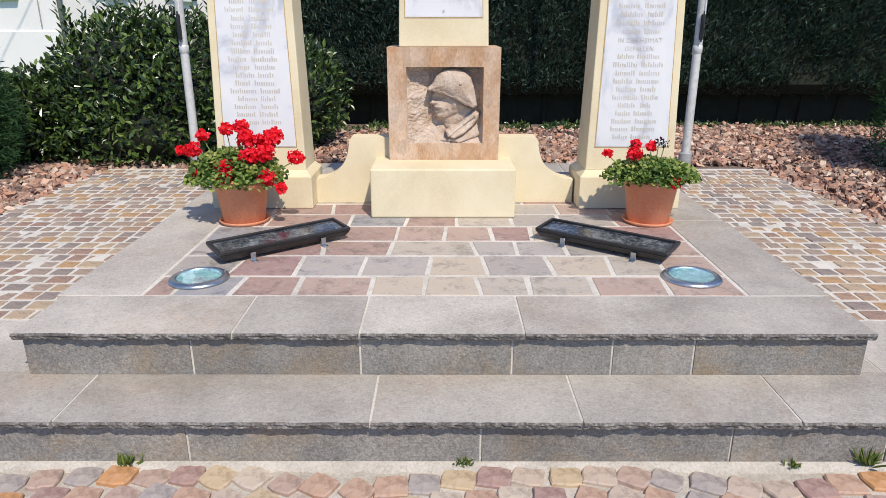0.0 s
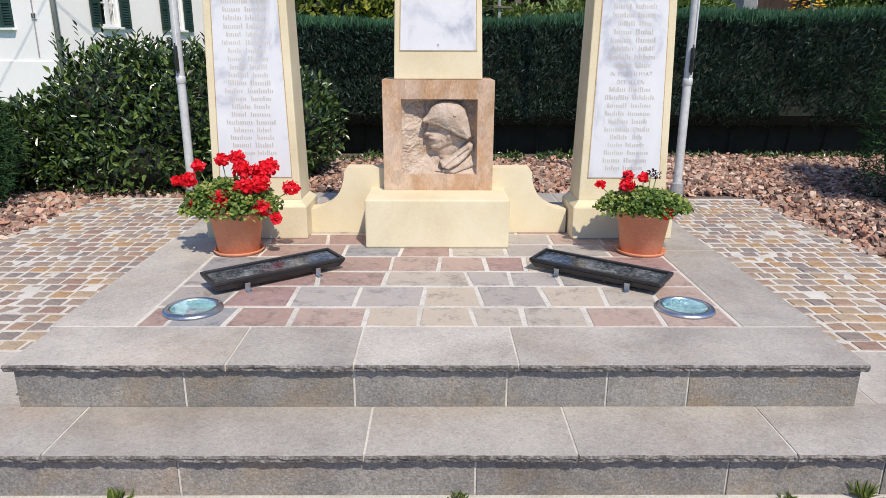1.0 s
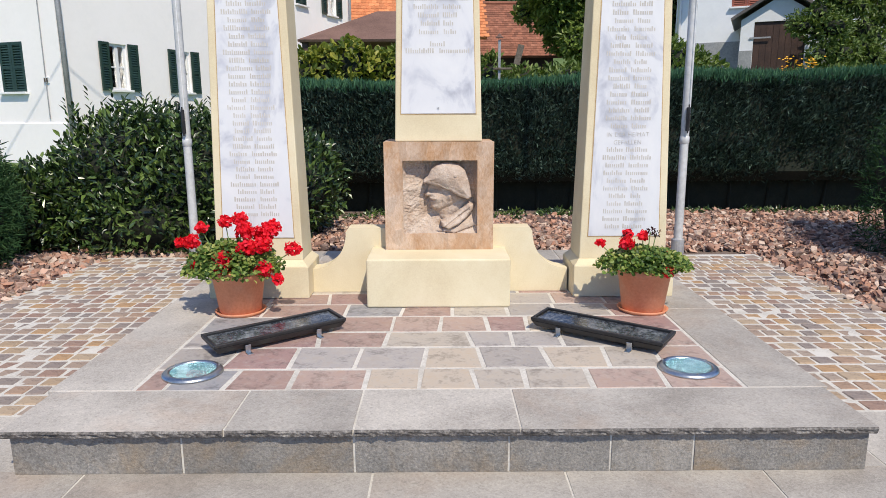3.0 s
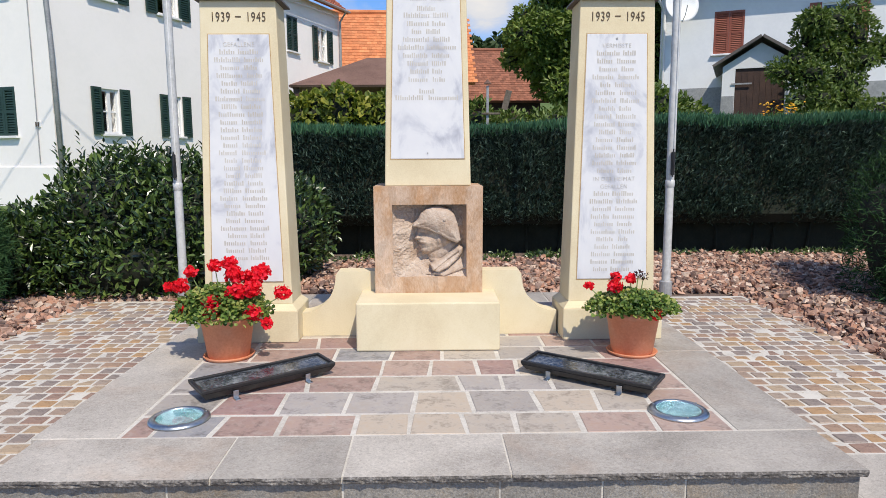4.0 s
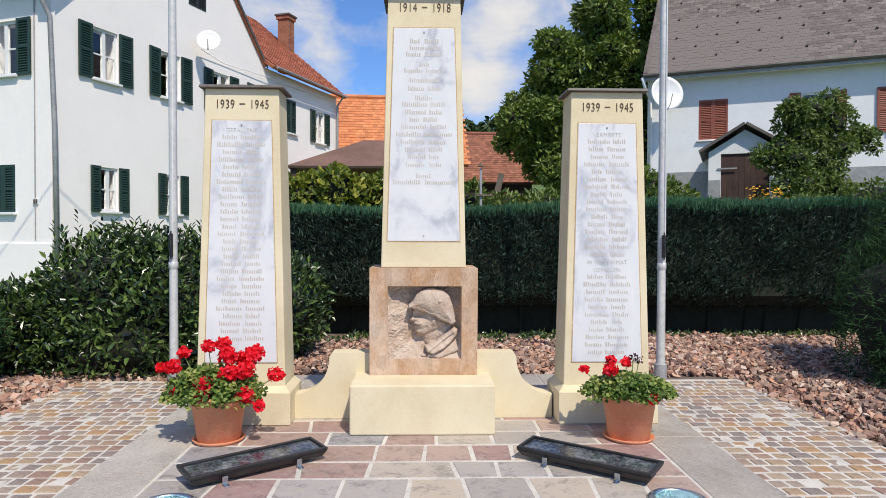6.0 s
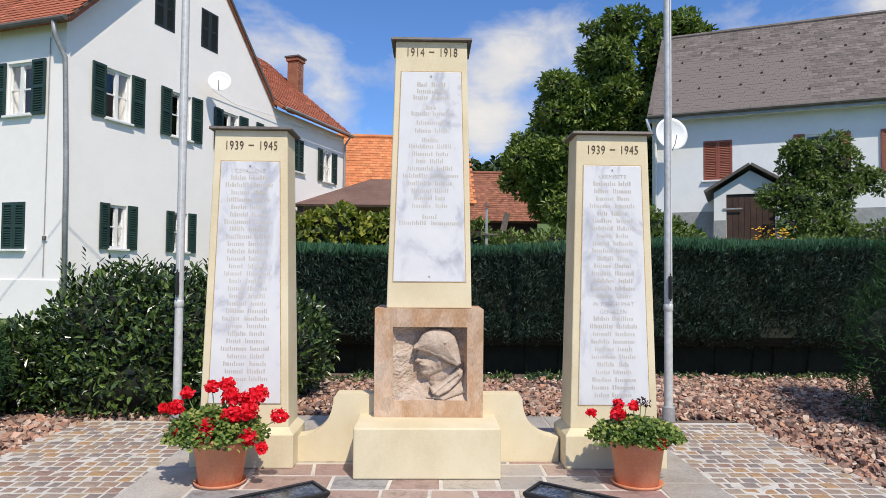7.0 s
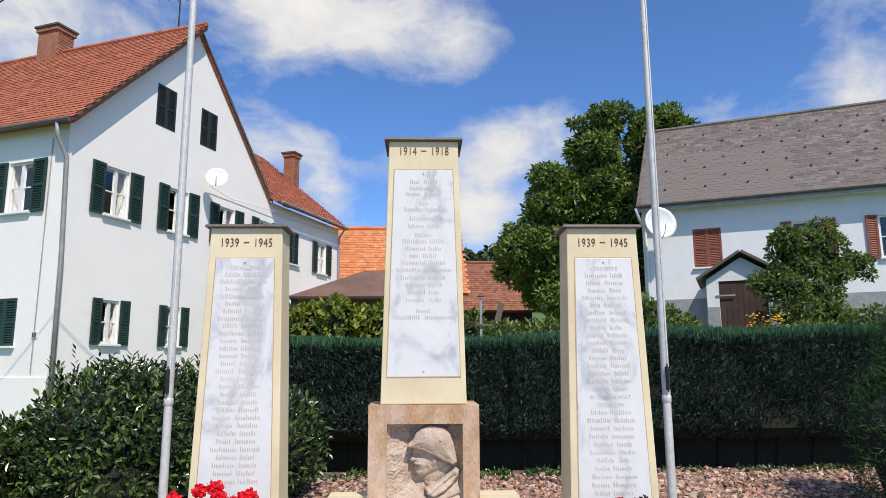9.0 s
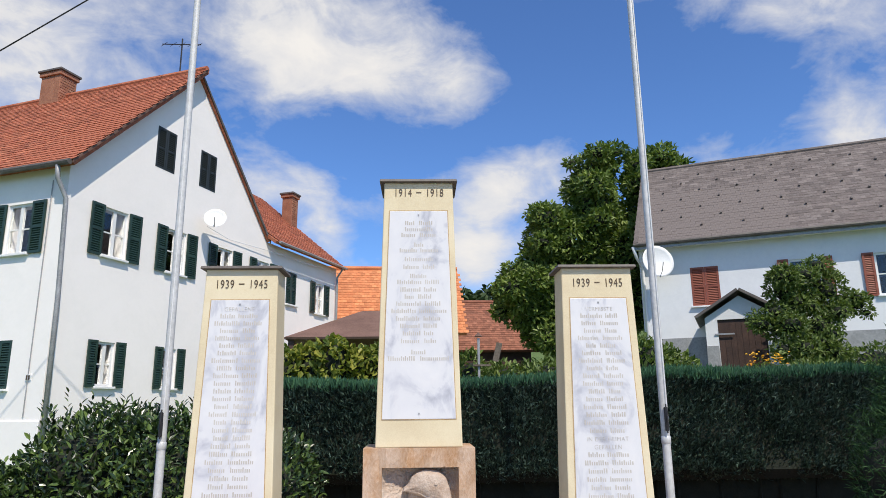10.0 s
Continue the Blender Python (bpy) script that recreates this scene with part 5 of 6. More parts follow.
def window(parent, x, z, w, h, shutters="open", paint="green_paint", leaf=None, sill=True):
    """A casement window in a wall, with its shutters: open beside it, or closed over it."""
    leaf = leaf or w / 2
    m = pose(x, 0, z)

    def frame_bm():
        bm = bmesh.new()
        f = 0.055
        for a in ((-w / 2, -w / 2 + f, 0, h), (w / 2 - f, w / 2, 0, h), (-w / 2 + f, w / 2 - f, 0, f), (-w / 2 + f, w / 2 - f, h - f, h), (-0.045, 0.045, f, h - f)):
            box(bm, a[0], a[1], 0.045, 0.105, a[2], a[3])
        for s in (-1, 1):
            c = s * (w / 4)
            box(bm, c - (w / 4 - 0.05), c + (w / 4 - 0.05), 0.06, 0.09, h * 0.5 - 0.015, h * 0.5 + 0.015)
        return bm

    win = finish("window", shared(("window", w, h), frame_bm, M["white_paint"]), M["white_paint"], parent, "white casement window", m=m)
    for s in (-1, 1):
        pn = finish("pane", shared(("pane", w, h), lambda: boxed(-w / 4 + 0.05, w / 4 - 0.05, 0.072, 0.078, 0.055, h - 0.055), M["window_pane"]), M["window_pane"], win, m=pose(s * w / 4, 0, 0))
        pn.visible_shadow = False
    if sill:
        finish("sill", shared(("sill", w), lambda: boxed(-w / 2 - 0.05, w / 2 + 0.05, -0.09, 0.06, -0.05, 0.0, 0.006), M["white_paint"]), M["white_paint"], win, "white window sill")
    for s in (-1, 1):
        if shutters == "open":
            finish("shutter", shared(("shutter", leaf, h, paint), lambda: slatted(leaf, h + 0.04), M[paint]), M[paint], win, "louvred green shutter" if paint == "green_paint" else "louvred dark shutter", m=pose(s * (w / 2 + leaf / 2 + 0.02), -0.02, -0.02, 0, 0, s * -3))
        elif shutters == "closed":
            finish("shutter", shared(("shutter", w / 2, h, paint), lambda: slatted(w / 2 - 0.006, h), M[paint]), M[paint], win, "closed louvred shutter", m=pose(s * w / 4, 0.03, 0))
    return win


def tile_field(name, m, width, run, tw, th, material, parent, seed, label, parts=None, outline=None, lift=0.02, round_end=True, ridge_side=None):
    """Roof tiles on a slope: x along the eave, y up the slope. Each has thickness and tilt. parts: (x0, x1, y0, y1), the stretch built tile by tile."""
    rng = random.Random(seed)
    def one(dx, dy, s):
        z0, z1 = lift + s, 0.004 + s
        g = 0.003
        if round_end:
            front = [(-tw / 2 + g, 0.012), (-tw / 4, -0.006), (tw / 4, -0.006), (tw / 2 - g, 0.012)]
        else:
            front = [(-tw / 2 + g, 0), (tw / 2 - g, 0)]
        top = [(x, y, z0) for x, y in front] + [(tw / 2 - g, th * 1.06, z1), (-tw / 2 + g, th * 1.06, z1)]
        return [(x + dx, y + dy, z) for x, y, z in top], len(front)
    V, F, k = [], [], 0
    pieces = []
    rows = int(run / th)
    for r in range(rows):
        for c in range(int(width / tw) + 1):
            x = (c + 0.5 * (r % 2)) * tw
            y = r * th
            if x > width:
                continue
            if outline and not outline(x, y):
                continue
            if parts and parts[0] <= x < parts[1] and parts[2] <= y < parts[3] and len(pieces) < 300:
                pieces.append((x, y))
                continue
            pts, nf = one(x, y, rng.uniform(0, 0.006))
            n = len(pts)
            V += pts + [(a, b, c2 - 0.014) for a, b, c2 in pts[:nf]]
            F.append(list(range(k, k + n)))
            for i in range(nf - 1):
                F.append([k + n + i, k + n + i + 1, k + i + 1, k + i])
            k += n + nf
    me = bpy.data.meshes.new(name)
    me.from_pydata(V, [], F)
    me.polygons.foreach_set("use_smooth", [False] * len(me.polygons))
    ob = tagged(finish(name, me, material, parent, label, m=m), kind="stuff")
    if pieces:
        pts, nf = one(0, 0, 0)
        n = len(pts)
        pm = bpy.data.meshes.new("roof_tile")
        pm.from_pydata(pts + [(a, b, c2 - 0.014) for a, b, c2 in pts[:nf]], [], [list(range(n))] + [[n + i, n + i + 1, i + 1, i] for i in range(nf - 1)])
        pm.materials.append(material)
        for x, y in pieces:
            finish("roof_tile", pm, material, ob, m=pose(x, y, rng.uniform(0, 0.006)))
    return ob


def slope(p0, along, up_dir):
    """Pose of a roof slope: origin p0, x along the eave, y up the slope."""
    x = Vector(along).normalized()
    y = Vector(up_dir).normalized()
    z = x.cross(y).normalized()
    y = z.cross(x)
    return Matrix.Translation(p0) @ Matrix((x, y, z)).transposed().to_4x4()


def plate(bm, pts, t):
    """A flat panel of thickness t below the given corners."""
    nrm = (Vector(pts[1]) - Vector(pts[0])).cross(Vector(pts[-1]) - Vector(pts[0])).normalized()
    a = [bm.verts.new(Vector(p)) for p in pts]
    b = [bm.verts.new(Vector(p) - nrm * t) for p in pts]
    bm.faces.new(a), bm.faces.new(b[::-1])
    for i in range(len(pts)):
        j = (i + 1) % len(pts)
        bm.faces.new((a[i], b[i], b[j], a[j]))
    return bm


def chimney(parent, x, y, z0, z1, w, d, cap="zinc"):
    ch = part("chimney", boxed(x - w / 2, x + w / 2, y - d / 2, y + d / 2, z0, z1 - 0.22, 0.01), M["brick"], parent, "red brick chimney")
    part("chimney_head", boxed(x - w / 2 - 0.05, x + w / 2 + 0.05, y - d / 2 - 0.05, y + d / 2 + 0.05, z1 - 0.219, z1 - 0.09, 0.01), M["brick"], ch)
    part("chimney_cap", boxed(x - w / 2 - 0.09, x + w / 2 + 0.09, y - d / 2 - 0.09, y + d / 2 + 0.09, z1 - 0.089, z1 - 0.02, 0.01), M["capstone"], ch, "dark chimney cap slab")
    n = int((z1 - 0.25 - z0) / 0.083)
    k = 0
    me = shared(("brick", 0), lambda: boxed(-0.115, 0.115, -0.006, 0.006, -0.033, 0.033, 0.004), M["brick"])
    for i in range(min(n, 14)):
        for j in range(int(w / 0.25)):
            finish("brick", me, M["brick"], ch, m=pose(x - w / 2 + 0.125 + j * 0.25 + (0.06 if i % 2 else 0), y - d / 2 - 0.004, z1 - 0.27 - i * 0.083))


def dish(parent, m, r):
    d = part("satellite_dish", lathe([(0.0, 0.0), (r * 0.5, 0.03 * r / 0.4), (r * 0.85, 0.085 * r / 0.4), (r, 0.125 * r / 0.4), (r * 1.0, 0.133 * r / 0.4), (r * 0.84, 0.095 * r / 0.4), (0.0, 0.012)], 32), M["dish"], parent, "pale satellite dish on a bracket", smooth=True, m=m)
    part("feed_arm", tube([(0, -r, 0.1), (0, -r * 0.75, r * 0.6), (0, -r * 0.3, r * 0.9)], 0.014, 6), M["zinc"], d)
    part("bracket", tube([(0, 0, 0), (0, 0.0, -0.12), (0, 0.12, -0.30)], 0.025, 6), M["zinc"], d)
    return d


def build_left_house():
    # x along the gable wall, y into the house, origin at the near corner
    ang = math.degrees(math.atan2(0.938, 0.347))
    H = empty("farmhouse", frame_of((-7.530, 11.848), ang), "white rendered two-storey farmhouse with red tiled roof and green shutters", "house")
    W, Lw, PK, ZP, ZE, G = 7.63, 12.38, 3.78, 10.70, 6.60, 0.1
    ZL = 6.80
    up = [(1.52, 4.82, 0.72, 1.14, 0.38), (3.58, 4.82, 0.72, 1.14, 0.38), (5.6, 4.82, 0.72, 1.10, 0.38), (7.55, 4.82, 0.72, 1.10, 0.38), (9.27, 4.78, 0.64, 1.10, 0.38), (11.2, 4.70, 0.66, 1.10, 0.34)]
    low = [(1.60, 1.92, 0.50, 0.98, 0.27), (3.64, 1.92, 0.50, 0.98, 0.27), (5.7, 1.92, 0.50, 0.98, 0.27)]
    attic = [(2.93, 7.43, 0.70, 1.10), (4.62, 7.43, 0.70, 1.06)]
    up = [(a - 0.12, *b) for a, *b in up]
    low = [(a - 0.12, *b) for a, *b in low]
    attic = [(a - 0.12, *b) for a, *b in attic]
    holes = [(x - w / 2, x + w / 2, z, z + h) for x, z, w, h, _ in up + low] + [(x - w / 2, x + w / 2, z, z + h) for x, z, w, h in attic]
    outline = [(0, G), (Lw, G), (Lw, ZE), (W + 0.02, ZE), (PK, ZP - 0.12), (0, ZL - 0.06)]
    part("gable_wall", extrude_outline(outline, 0, 0.4, holes), M["white_wall"], H, "white rendered gable wall")
    for x, z, w, h, lf in up:
        window(H, x, z, w, h, "closed" if w == 0.64 else "open", "green_paint", lf)
    for x, z, w, h, lf in low:
        window(H, x, z, w, h, "open", "green_paint", lf)
    for x, z, w, h in attic:
        window(H, x, z, w, h, "closed", "dark_shutter", sill=False)
    # front wall, seen beside the gable: runs along -x' of its own pose
    fm = pose(0, 0, 0, 0, 0, 90)
    # in this pose x runs away from the corner (house +y), and y points to the house -x, so the wall is mirrored by a half turn
    front_holes = [(1.28 - 0.36, 1.28 + 0.36, 4.72, 5.85), (1.35 - 0.34, 1.35 + 0.34, 1.86, 2.86), (3.6 - 0.36, 3.6 + 0.36, 4.72, 5.85), (3.6 - 0.34, 3.6 + 0.34, 1.86, 2.86)]
    fw = part("front_wall", extrude_outline([(0.4, G), (12, G), (12, ZL - 0.1), (0.4, ZL - 0.1)], -0.4, 0.0, front_holes), M["white_wall"], H, "white rendered long wall", m=fm)
    corner = part("corner_pier", boxed(0, 0.4, 0.40, 0.4005, G, ZE - 0.1), M["white_wall"], H)
    for x0, x1, z0, z1 in front_holes:
        hold = part("window_board", boxed(-0.4, 0.4, 0.13, 0.14, 0, 0.05), M["white_paint"], H, m=pose(0, (x0 + x1) / 2, z0, 0, 0, -90))
        shut = "closed" if z0 < 3 and x0 < 2 else "open"
        wn = window(H, 0, 0, x1 - x0, z1 - z0, shut, "green_paint", 0.40)
        wn.matrix_basis = pose(0, (x0 + x1) / 2, z0, 0, 0, -90)
    # rooms: near-black sheets and slabs paint the shade inside
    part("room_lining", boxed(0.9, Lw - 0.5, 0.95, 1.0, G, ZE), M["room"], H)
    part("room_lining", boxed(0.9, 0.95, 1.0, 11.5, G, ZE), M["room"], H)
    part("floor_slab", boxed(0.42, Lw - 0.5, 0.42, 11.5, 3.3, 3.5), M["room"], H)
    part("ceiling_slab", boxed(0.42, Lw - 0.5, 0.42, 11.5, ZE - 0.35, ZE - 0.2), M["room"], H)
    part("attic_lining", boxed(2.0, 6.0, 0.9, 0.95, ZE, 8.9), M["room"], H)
    part("plinth", boxed(-0.03, Lw + 0.02, -0.03, 0.0, G, 1.22, 0.01), M["rubble_base"], H, "grey rough stone plinth")
    part("plinth", boxed(-0.03, 0.0, 0.0, 12, G, 1.22, 0.01), M["white_wall"], H)
    # roof
    ov, ev = 0.30, 0.25
    k1, k2 = (ZP - ZL) / PK, (ZP - ZE) / (W - PK)
    zl, zr = ZL - ev * k1 + 0.05, ZE + 0.04
    bm = bmesh.new()
    plate(bm, [(-ev, -ov, zl), (-ev, 12.5, zl), (PK, 12.5, ZP), (PK, -ov, ZP)][::-1], 0.12)
    plate(bm, [(PK, -0.08, ZP), (PK, 12.5, ZP), (W, 12.5, zr), (W, -0.08, zr)][::-1], 0.07)
    rf = part("roof", bm, M["tile"], H, "steep red clay tile roof")
    run1 = math.hypot(PK + ev, ZP - zl)
    tile_field("tiles", slope((-ev, 12.5, zl + 0.01), (0, -1, 0), (PK + ev, 0, ZP - zl)), 12.5 + ov, run1, 0.18, 0.155, M["tile"], rf, 5, "", (11.2, 12.72, 0, 3.6))
    part("ridge", tube([(PK, -ov, ZP + 0.02), (PK, 12.5, ZP + 0.02)], 0.09, 8), M["tile"], rf, "clay ridge tiles")
    part("verge_board", plate(bmesh.new(), [(PK, -0.10, ZP + 0.02), (W, -0.10, zr + 0.02), (W, -0.10, zr - 0.09), (PK, -0.10, ZP - 0.06)], 0.02), M["capstone"], rf, "dark verge")
    part("verge_board", plate(bmesh.new(), [(-ev, -ov - 0.02, zl - 0.06), (-ev, -ov - 0.02, zl + 0.02), (PK, -ov - 0.02, ZP + 0.02), (PK, -ov - 0.02, ZP - 0.05)], 0.02), M["brown_roof"], rf)
    # wing roof along the wall
    RD, RZ = 3.6, ZE + 3.25
    bm = bmesh.new()
    plate(bm, [(W - 0.02, -0.35, ZE + 0.02), (Lw + 0.15, -0.35, ZE + 0.02), (Lw + 0.15, RD, RZ), (4.6, RD, RZ)], 0.10)
    plate(bm, [(4.6, RD, RZ), (Lw + 0.15, RD, RZ), (Lw + 0.15, 7.4, ZE), (4.6, 7.4, ZE)], 0.10)
    wr = part("wing_roof", bm, M["tile"], H, "red clay tile roof of the wing")
    runw = math.hypot(RD + 0.35, RZ - ZE)
    tile_field("tiles", slope((4.6, -0.35, ZE + 0.03), (1, 0, 0), (0, RD + 0.35, RZ - ZE)), Lw + 0.1 - 4.6, runw, 0.18, 0.155, M["tile"], wr, 6, "", outline=lambda x, y: x > (W - 4.6) * (1 - y / runw) + 0.08)
    part("end_wall", boxed(Lw - 0.4, Lw, 0.4, 7.0, G, ZE), M["white_wall"], H)
    chimney(H, 3.75, 5.15, ZP - 0.9, 11.52, 0.6, 0.75)
    chimney(H, 12.1, 2.0, 7.6, 9.80, 0.45, 0.45)
    # gutters and pipes
    part("gutter", tube([(-ev - 0.05, -ov, zl - 0.04), (-ev - 0.05, 12.4, zl - 0.04)], 0.065, 8), M["capstone"], H, "dark metal gutter")
    part("gutter", tube([(W + 0.1, -0.40, ZE), (Lw + 0.1, -0.40, ZE)], 0.045, 8), M["zinc"], H)
    part("downpipe", tube([(-ev - 0.05, 0.02, zl - 0.06), (-ev + 0.02, 0.06, zl - 0.35), (-0.02, 0.0, zl - 0.75), (0.02, -0.06, 3.6), (0.05, -0.07, 0.3)], 0.05, 10), M["zinc"], H, "grey zinc downpipe", smooth=True)
    part("downpipe", tube([(Lw - 0.15, -0.40, ZE), (Lw - 0.1, -0.1, ZE - 0.35), (Lw - 0.1, -0.08, 1.0)], 0.045, 8), M["zinc"], H)
    part("cable", tube([(-0.02, 0.42, ZE - 0.3), (-0.02, 0.44, 1.3)], 0.012, 5), M["zinc"], H)
    plq = part("number_plate", boxed(-0.025, 0.0, 0.36, 0.50, 2.02, 2.14), M["white_paint"], H, "small house number plate")
    part("number_bar", boxed(-0.03, -0.0255, 0.38, 0.42, 2.035, 2.125), M["digit"], plq)
    part("number_bar", boxed(-0.03, -0.0255, 0.44, 0.48, 2.035, 2.125), M["digit"], plq)
    dish(H, pose(4.38, -0.45, 6.46, 70, 0, -58), 0.30)
    part("wall_cable", tube([(4.5, -0.10, 6.34), (5.6, -0.04, 6.22), (7.6, -0.10, 6.30), (12.5, -0.12, 6.42)], 0.010, 5), M["white_paint"], H)
    an = part("aerial", tube([(PK, 0.65, ZP - 0.1), (PK, 0.65, ZP + 1.15)], 0.022, 6), M["dark_plastic"], H, "thin television aerial on the ridge")
    part("boom", tube([(PK - 0.55, 0.85, ZP + 0.72), (PK + 0.55, 0.45, ZP + 1.22)], 0.016, 5), M["dark_plastic"], an)
    for k in range(5):
        q = k / 4
        bx, by, bz = PK - 0.5 + q, 0.83 - 0.36 * q, ZP + 0.74 + 0.45 * q
        part("element", tube([(bx - 0.06, by - 0.16, bz), (bx + 0.06, by + 0.16, bz)], 0.008, 4), M["dark_plastic"], an)
    # porch roof at the wing's end
    bm = bmesh.new()
    plate(bm, [(9.2, -1.3, 3.0), (10.9, -1.3, 3.0), (10.9, -0.01, 3.6), (9.2, -0.01, 3.6)], 0.06)
    pr = part("porch_roof", bm, M["tile"], H, "small red porch roof")
    part("porch_post", boxed(9.25, 9.45, -1.2, -1.0, 0.6, 2.95), M["white_wall"], pr)


def build_right_house():
    ang = math.degrees(math.atan2(-0.417, 0.909))
    H = empty("country_house", frame_of((7.15, 19.38), ang), "long pale rendered house with grey shingle roof and red-brown shutters", "house")
    G, ZE, Lw = 1.6, 6.66, 15.0
    wins = [(2.08, 4.40, 0.84, 1.24), (4.92, 4.40, 0.84, 1.24), (7.15, 4.40, 0.84, 1.24), (10.2, 4.40, 0.84, 1.24)]
    part("long_wall", extrude_outline([(0.12, 3.42), (Lw, 3.42), (Lw, ZE), (0.12, ZE)], 0, 0.4, [(x - w / 2, x + w / 2, z, z + h) for x, z, w, h in wins]), M["blue_wall"], H, "pale rendered wall")
    part("plinth", boxed(0.12, Lw, -0.03, 0.4, G, 3.419), M["grey_base"], H, "grey painted plinth")
    part("end_wall", extrude_outline([(0.4, G), (8.1, G), (8.1, ZE), (4.26, 10.2), (0.4, ZE)], 0, 0.38), M["blue_wall"], H, m=pose(0.5, 0, 0, 0, 0, 90))
    window(H, wins[0][0], 4.40, 0.84, 1.24, "closed", "red_shutter")
    for w in wins[1:]:
        window(H, w[0], w[1], w[2], w[3], "open", "red_shutter", 0.30)
    # dark sheet behind the windows, painted as indoor shade
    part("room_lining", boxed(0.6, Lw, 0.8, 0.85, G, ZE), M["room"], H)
    D, ZR = 4.26, 10.46
    k = (ZR - ZE) / (D + 0.0)
    bm = bmesh.new()
    plate(bm, [(0.12, -0.42, ZE - 0.42 * k + 0.22), (Lw + 0.3, -0.42, ZE - 0.42 * k + 0.22), (Lw + 0.3, D, ZR), (0.12, D, ZR)], 0.14)
    plate(bm, [(0.12, D, ZR), (Lw + 0.3, D, ZR), (Lw + 0.3, 2 * D + 0.4, ZE), (0.12, 2 * D + 0.4, ZE)], 0.14)
    rf = part("roof", bm, M["shingle"], H, "weathered grey-brown shingle roof")
    z0 = ZE - 0.42 * k + 0.22
    tile_field("shingles", slope((0.16, -0.42, z0 + 0.01), (1, 0, 0), (0, D + 0.42, ZR - z0)), Lw + 0.1, math.hypot(D + 0.42, ZR - z0), 0.30, 0.19, M["shingle"], rf, 8, "", (0, 4.6, 0, 4.0), lift=0.008, round_end=False)
    # snow guards
    sl = slope((0.1, -0.42, z0 + 0.03), (1, 0, 0), (0, D + 0.42, ZR - z0))
    me = shared(("snow_guard", 0), lambda: boxed(-0.025, 0.025, -0.01, 0.09, 0.0, 0.055), M["capstone"])
    for r in range(7):
        for c in range(10):
            finish("snow_guard", me, M["capstone"], rf, m=sl @ pose(0.8 + c * 1.25 + 0.62 * (r % 2), 0.8 + r * 0.72, 0))
    part("verge_trim", plate(bmesh.new(), [(0.03, -0.44, z0 + 0.035), (0.17, -0.44, z0 + 0.035), (0.17, D, ZR + 0.035), (0.03, D, ZR + 0.035)], 0.05), M["shingle"], rf, "verge shingles")
    part("ridge", tube([(0.04, D, ZR + 0.02), (Lw + 0.3, D, ZR + 0.02)], 0.09, 8), M["shingle"], rf)
    part("gutter", tube([(0.02, -0.47, z0 - 0.05), (Lw + 0.3, -0.47, z0 - 0.05)], 0.06, 8), M["capstone"], H, "dark weathered gutter")
    part("eave_board", boxed(0.05, Lw, -0.40, -0.37, z0 - 0.20, z0 - 0.06), M["zinc"], H)
    part("soffit", boxed(0.0, Lw, -0.36, 0.0, z0 - 0.16, z0 - 0.13), M["white_paint"], H)
    part("downpipe", tube([(0.0, -0.45, z0 - 0.1), (0.08, -0.3, z0 - 0.45), (0.22, -0.07, z0 - 0.75), (0.22, -0.07, 1.9)], 0.05, 8), M["dish"], H, "white downpipe", smooth=True)
    dish(H, pose(0.70, -0.70, 5.76, 80, 0, 32), 0.52)
    # lean-to shed before the wall
    S = empty("garden_shed", frame_of((7.15 - 0.417 * 2.5, 19.38 - 0.909 * 2.5), ang), "small white shed with dark door and dark pitched roof", "shed")
    part("front_wall", extrude_outline([(2.02, 1.6), (3.86, 1.6), (3.86, 3.72), (2.94, 4.30), (2.02, 3.72)], 0, 0.18, [(2.34, 3.55, 1.7, 3.66)]), M["blue_wall"], S, "pale rendered wall")
    part("plinth", boxed(2.01, 2.33, -0.015, -0.001, 1.6, 2.95), M["grey_base"], S)
    d = part("door", boxed(2.345, 3.545, 0.06, 0.11, 1.7, 3.655), M["dark_wood"], S, "dark brown plank door")
    for i in range(8):
        part("plank", boxed(2.35 + i * 0.149, 2.35 + i * 0.149 + 0.142, 0.045, 0.059, 1.7, 3.65), M["dark_wood"], d)
    part("door_bolt", boxed(2.25, 2.75, -0.03, -0.012, 3.24, 3.28), M["zinc"], d)
    part("side_wall", boxed(2.02, 2.2, 0.18, 2.4, 1.6, 3.7), M["blue_wall"], S)
    part("side_wall", boxed(3.68, 3.86, 0.18, 2.4, 1.6, 3.7), M["blue_wall"], S)
    bm = bmesh.new()
    plate(bm, [(1.80, -0.25, 3.70), (2.94, -0.25, 4.42), (2.94, 2.45, 4.42), (1.80, 2.45, 3.70)], -0.07)
    plate(bm, [(2.94, -0.25, 4.42), (4.08, -0.25, 3.70), (4.08, 2.45, 3.70), (2.94, 2.45, 4.42)], -0.07)
    part("roof", bm, M["capstone"], S, "dark shed roof")


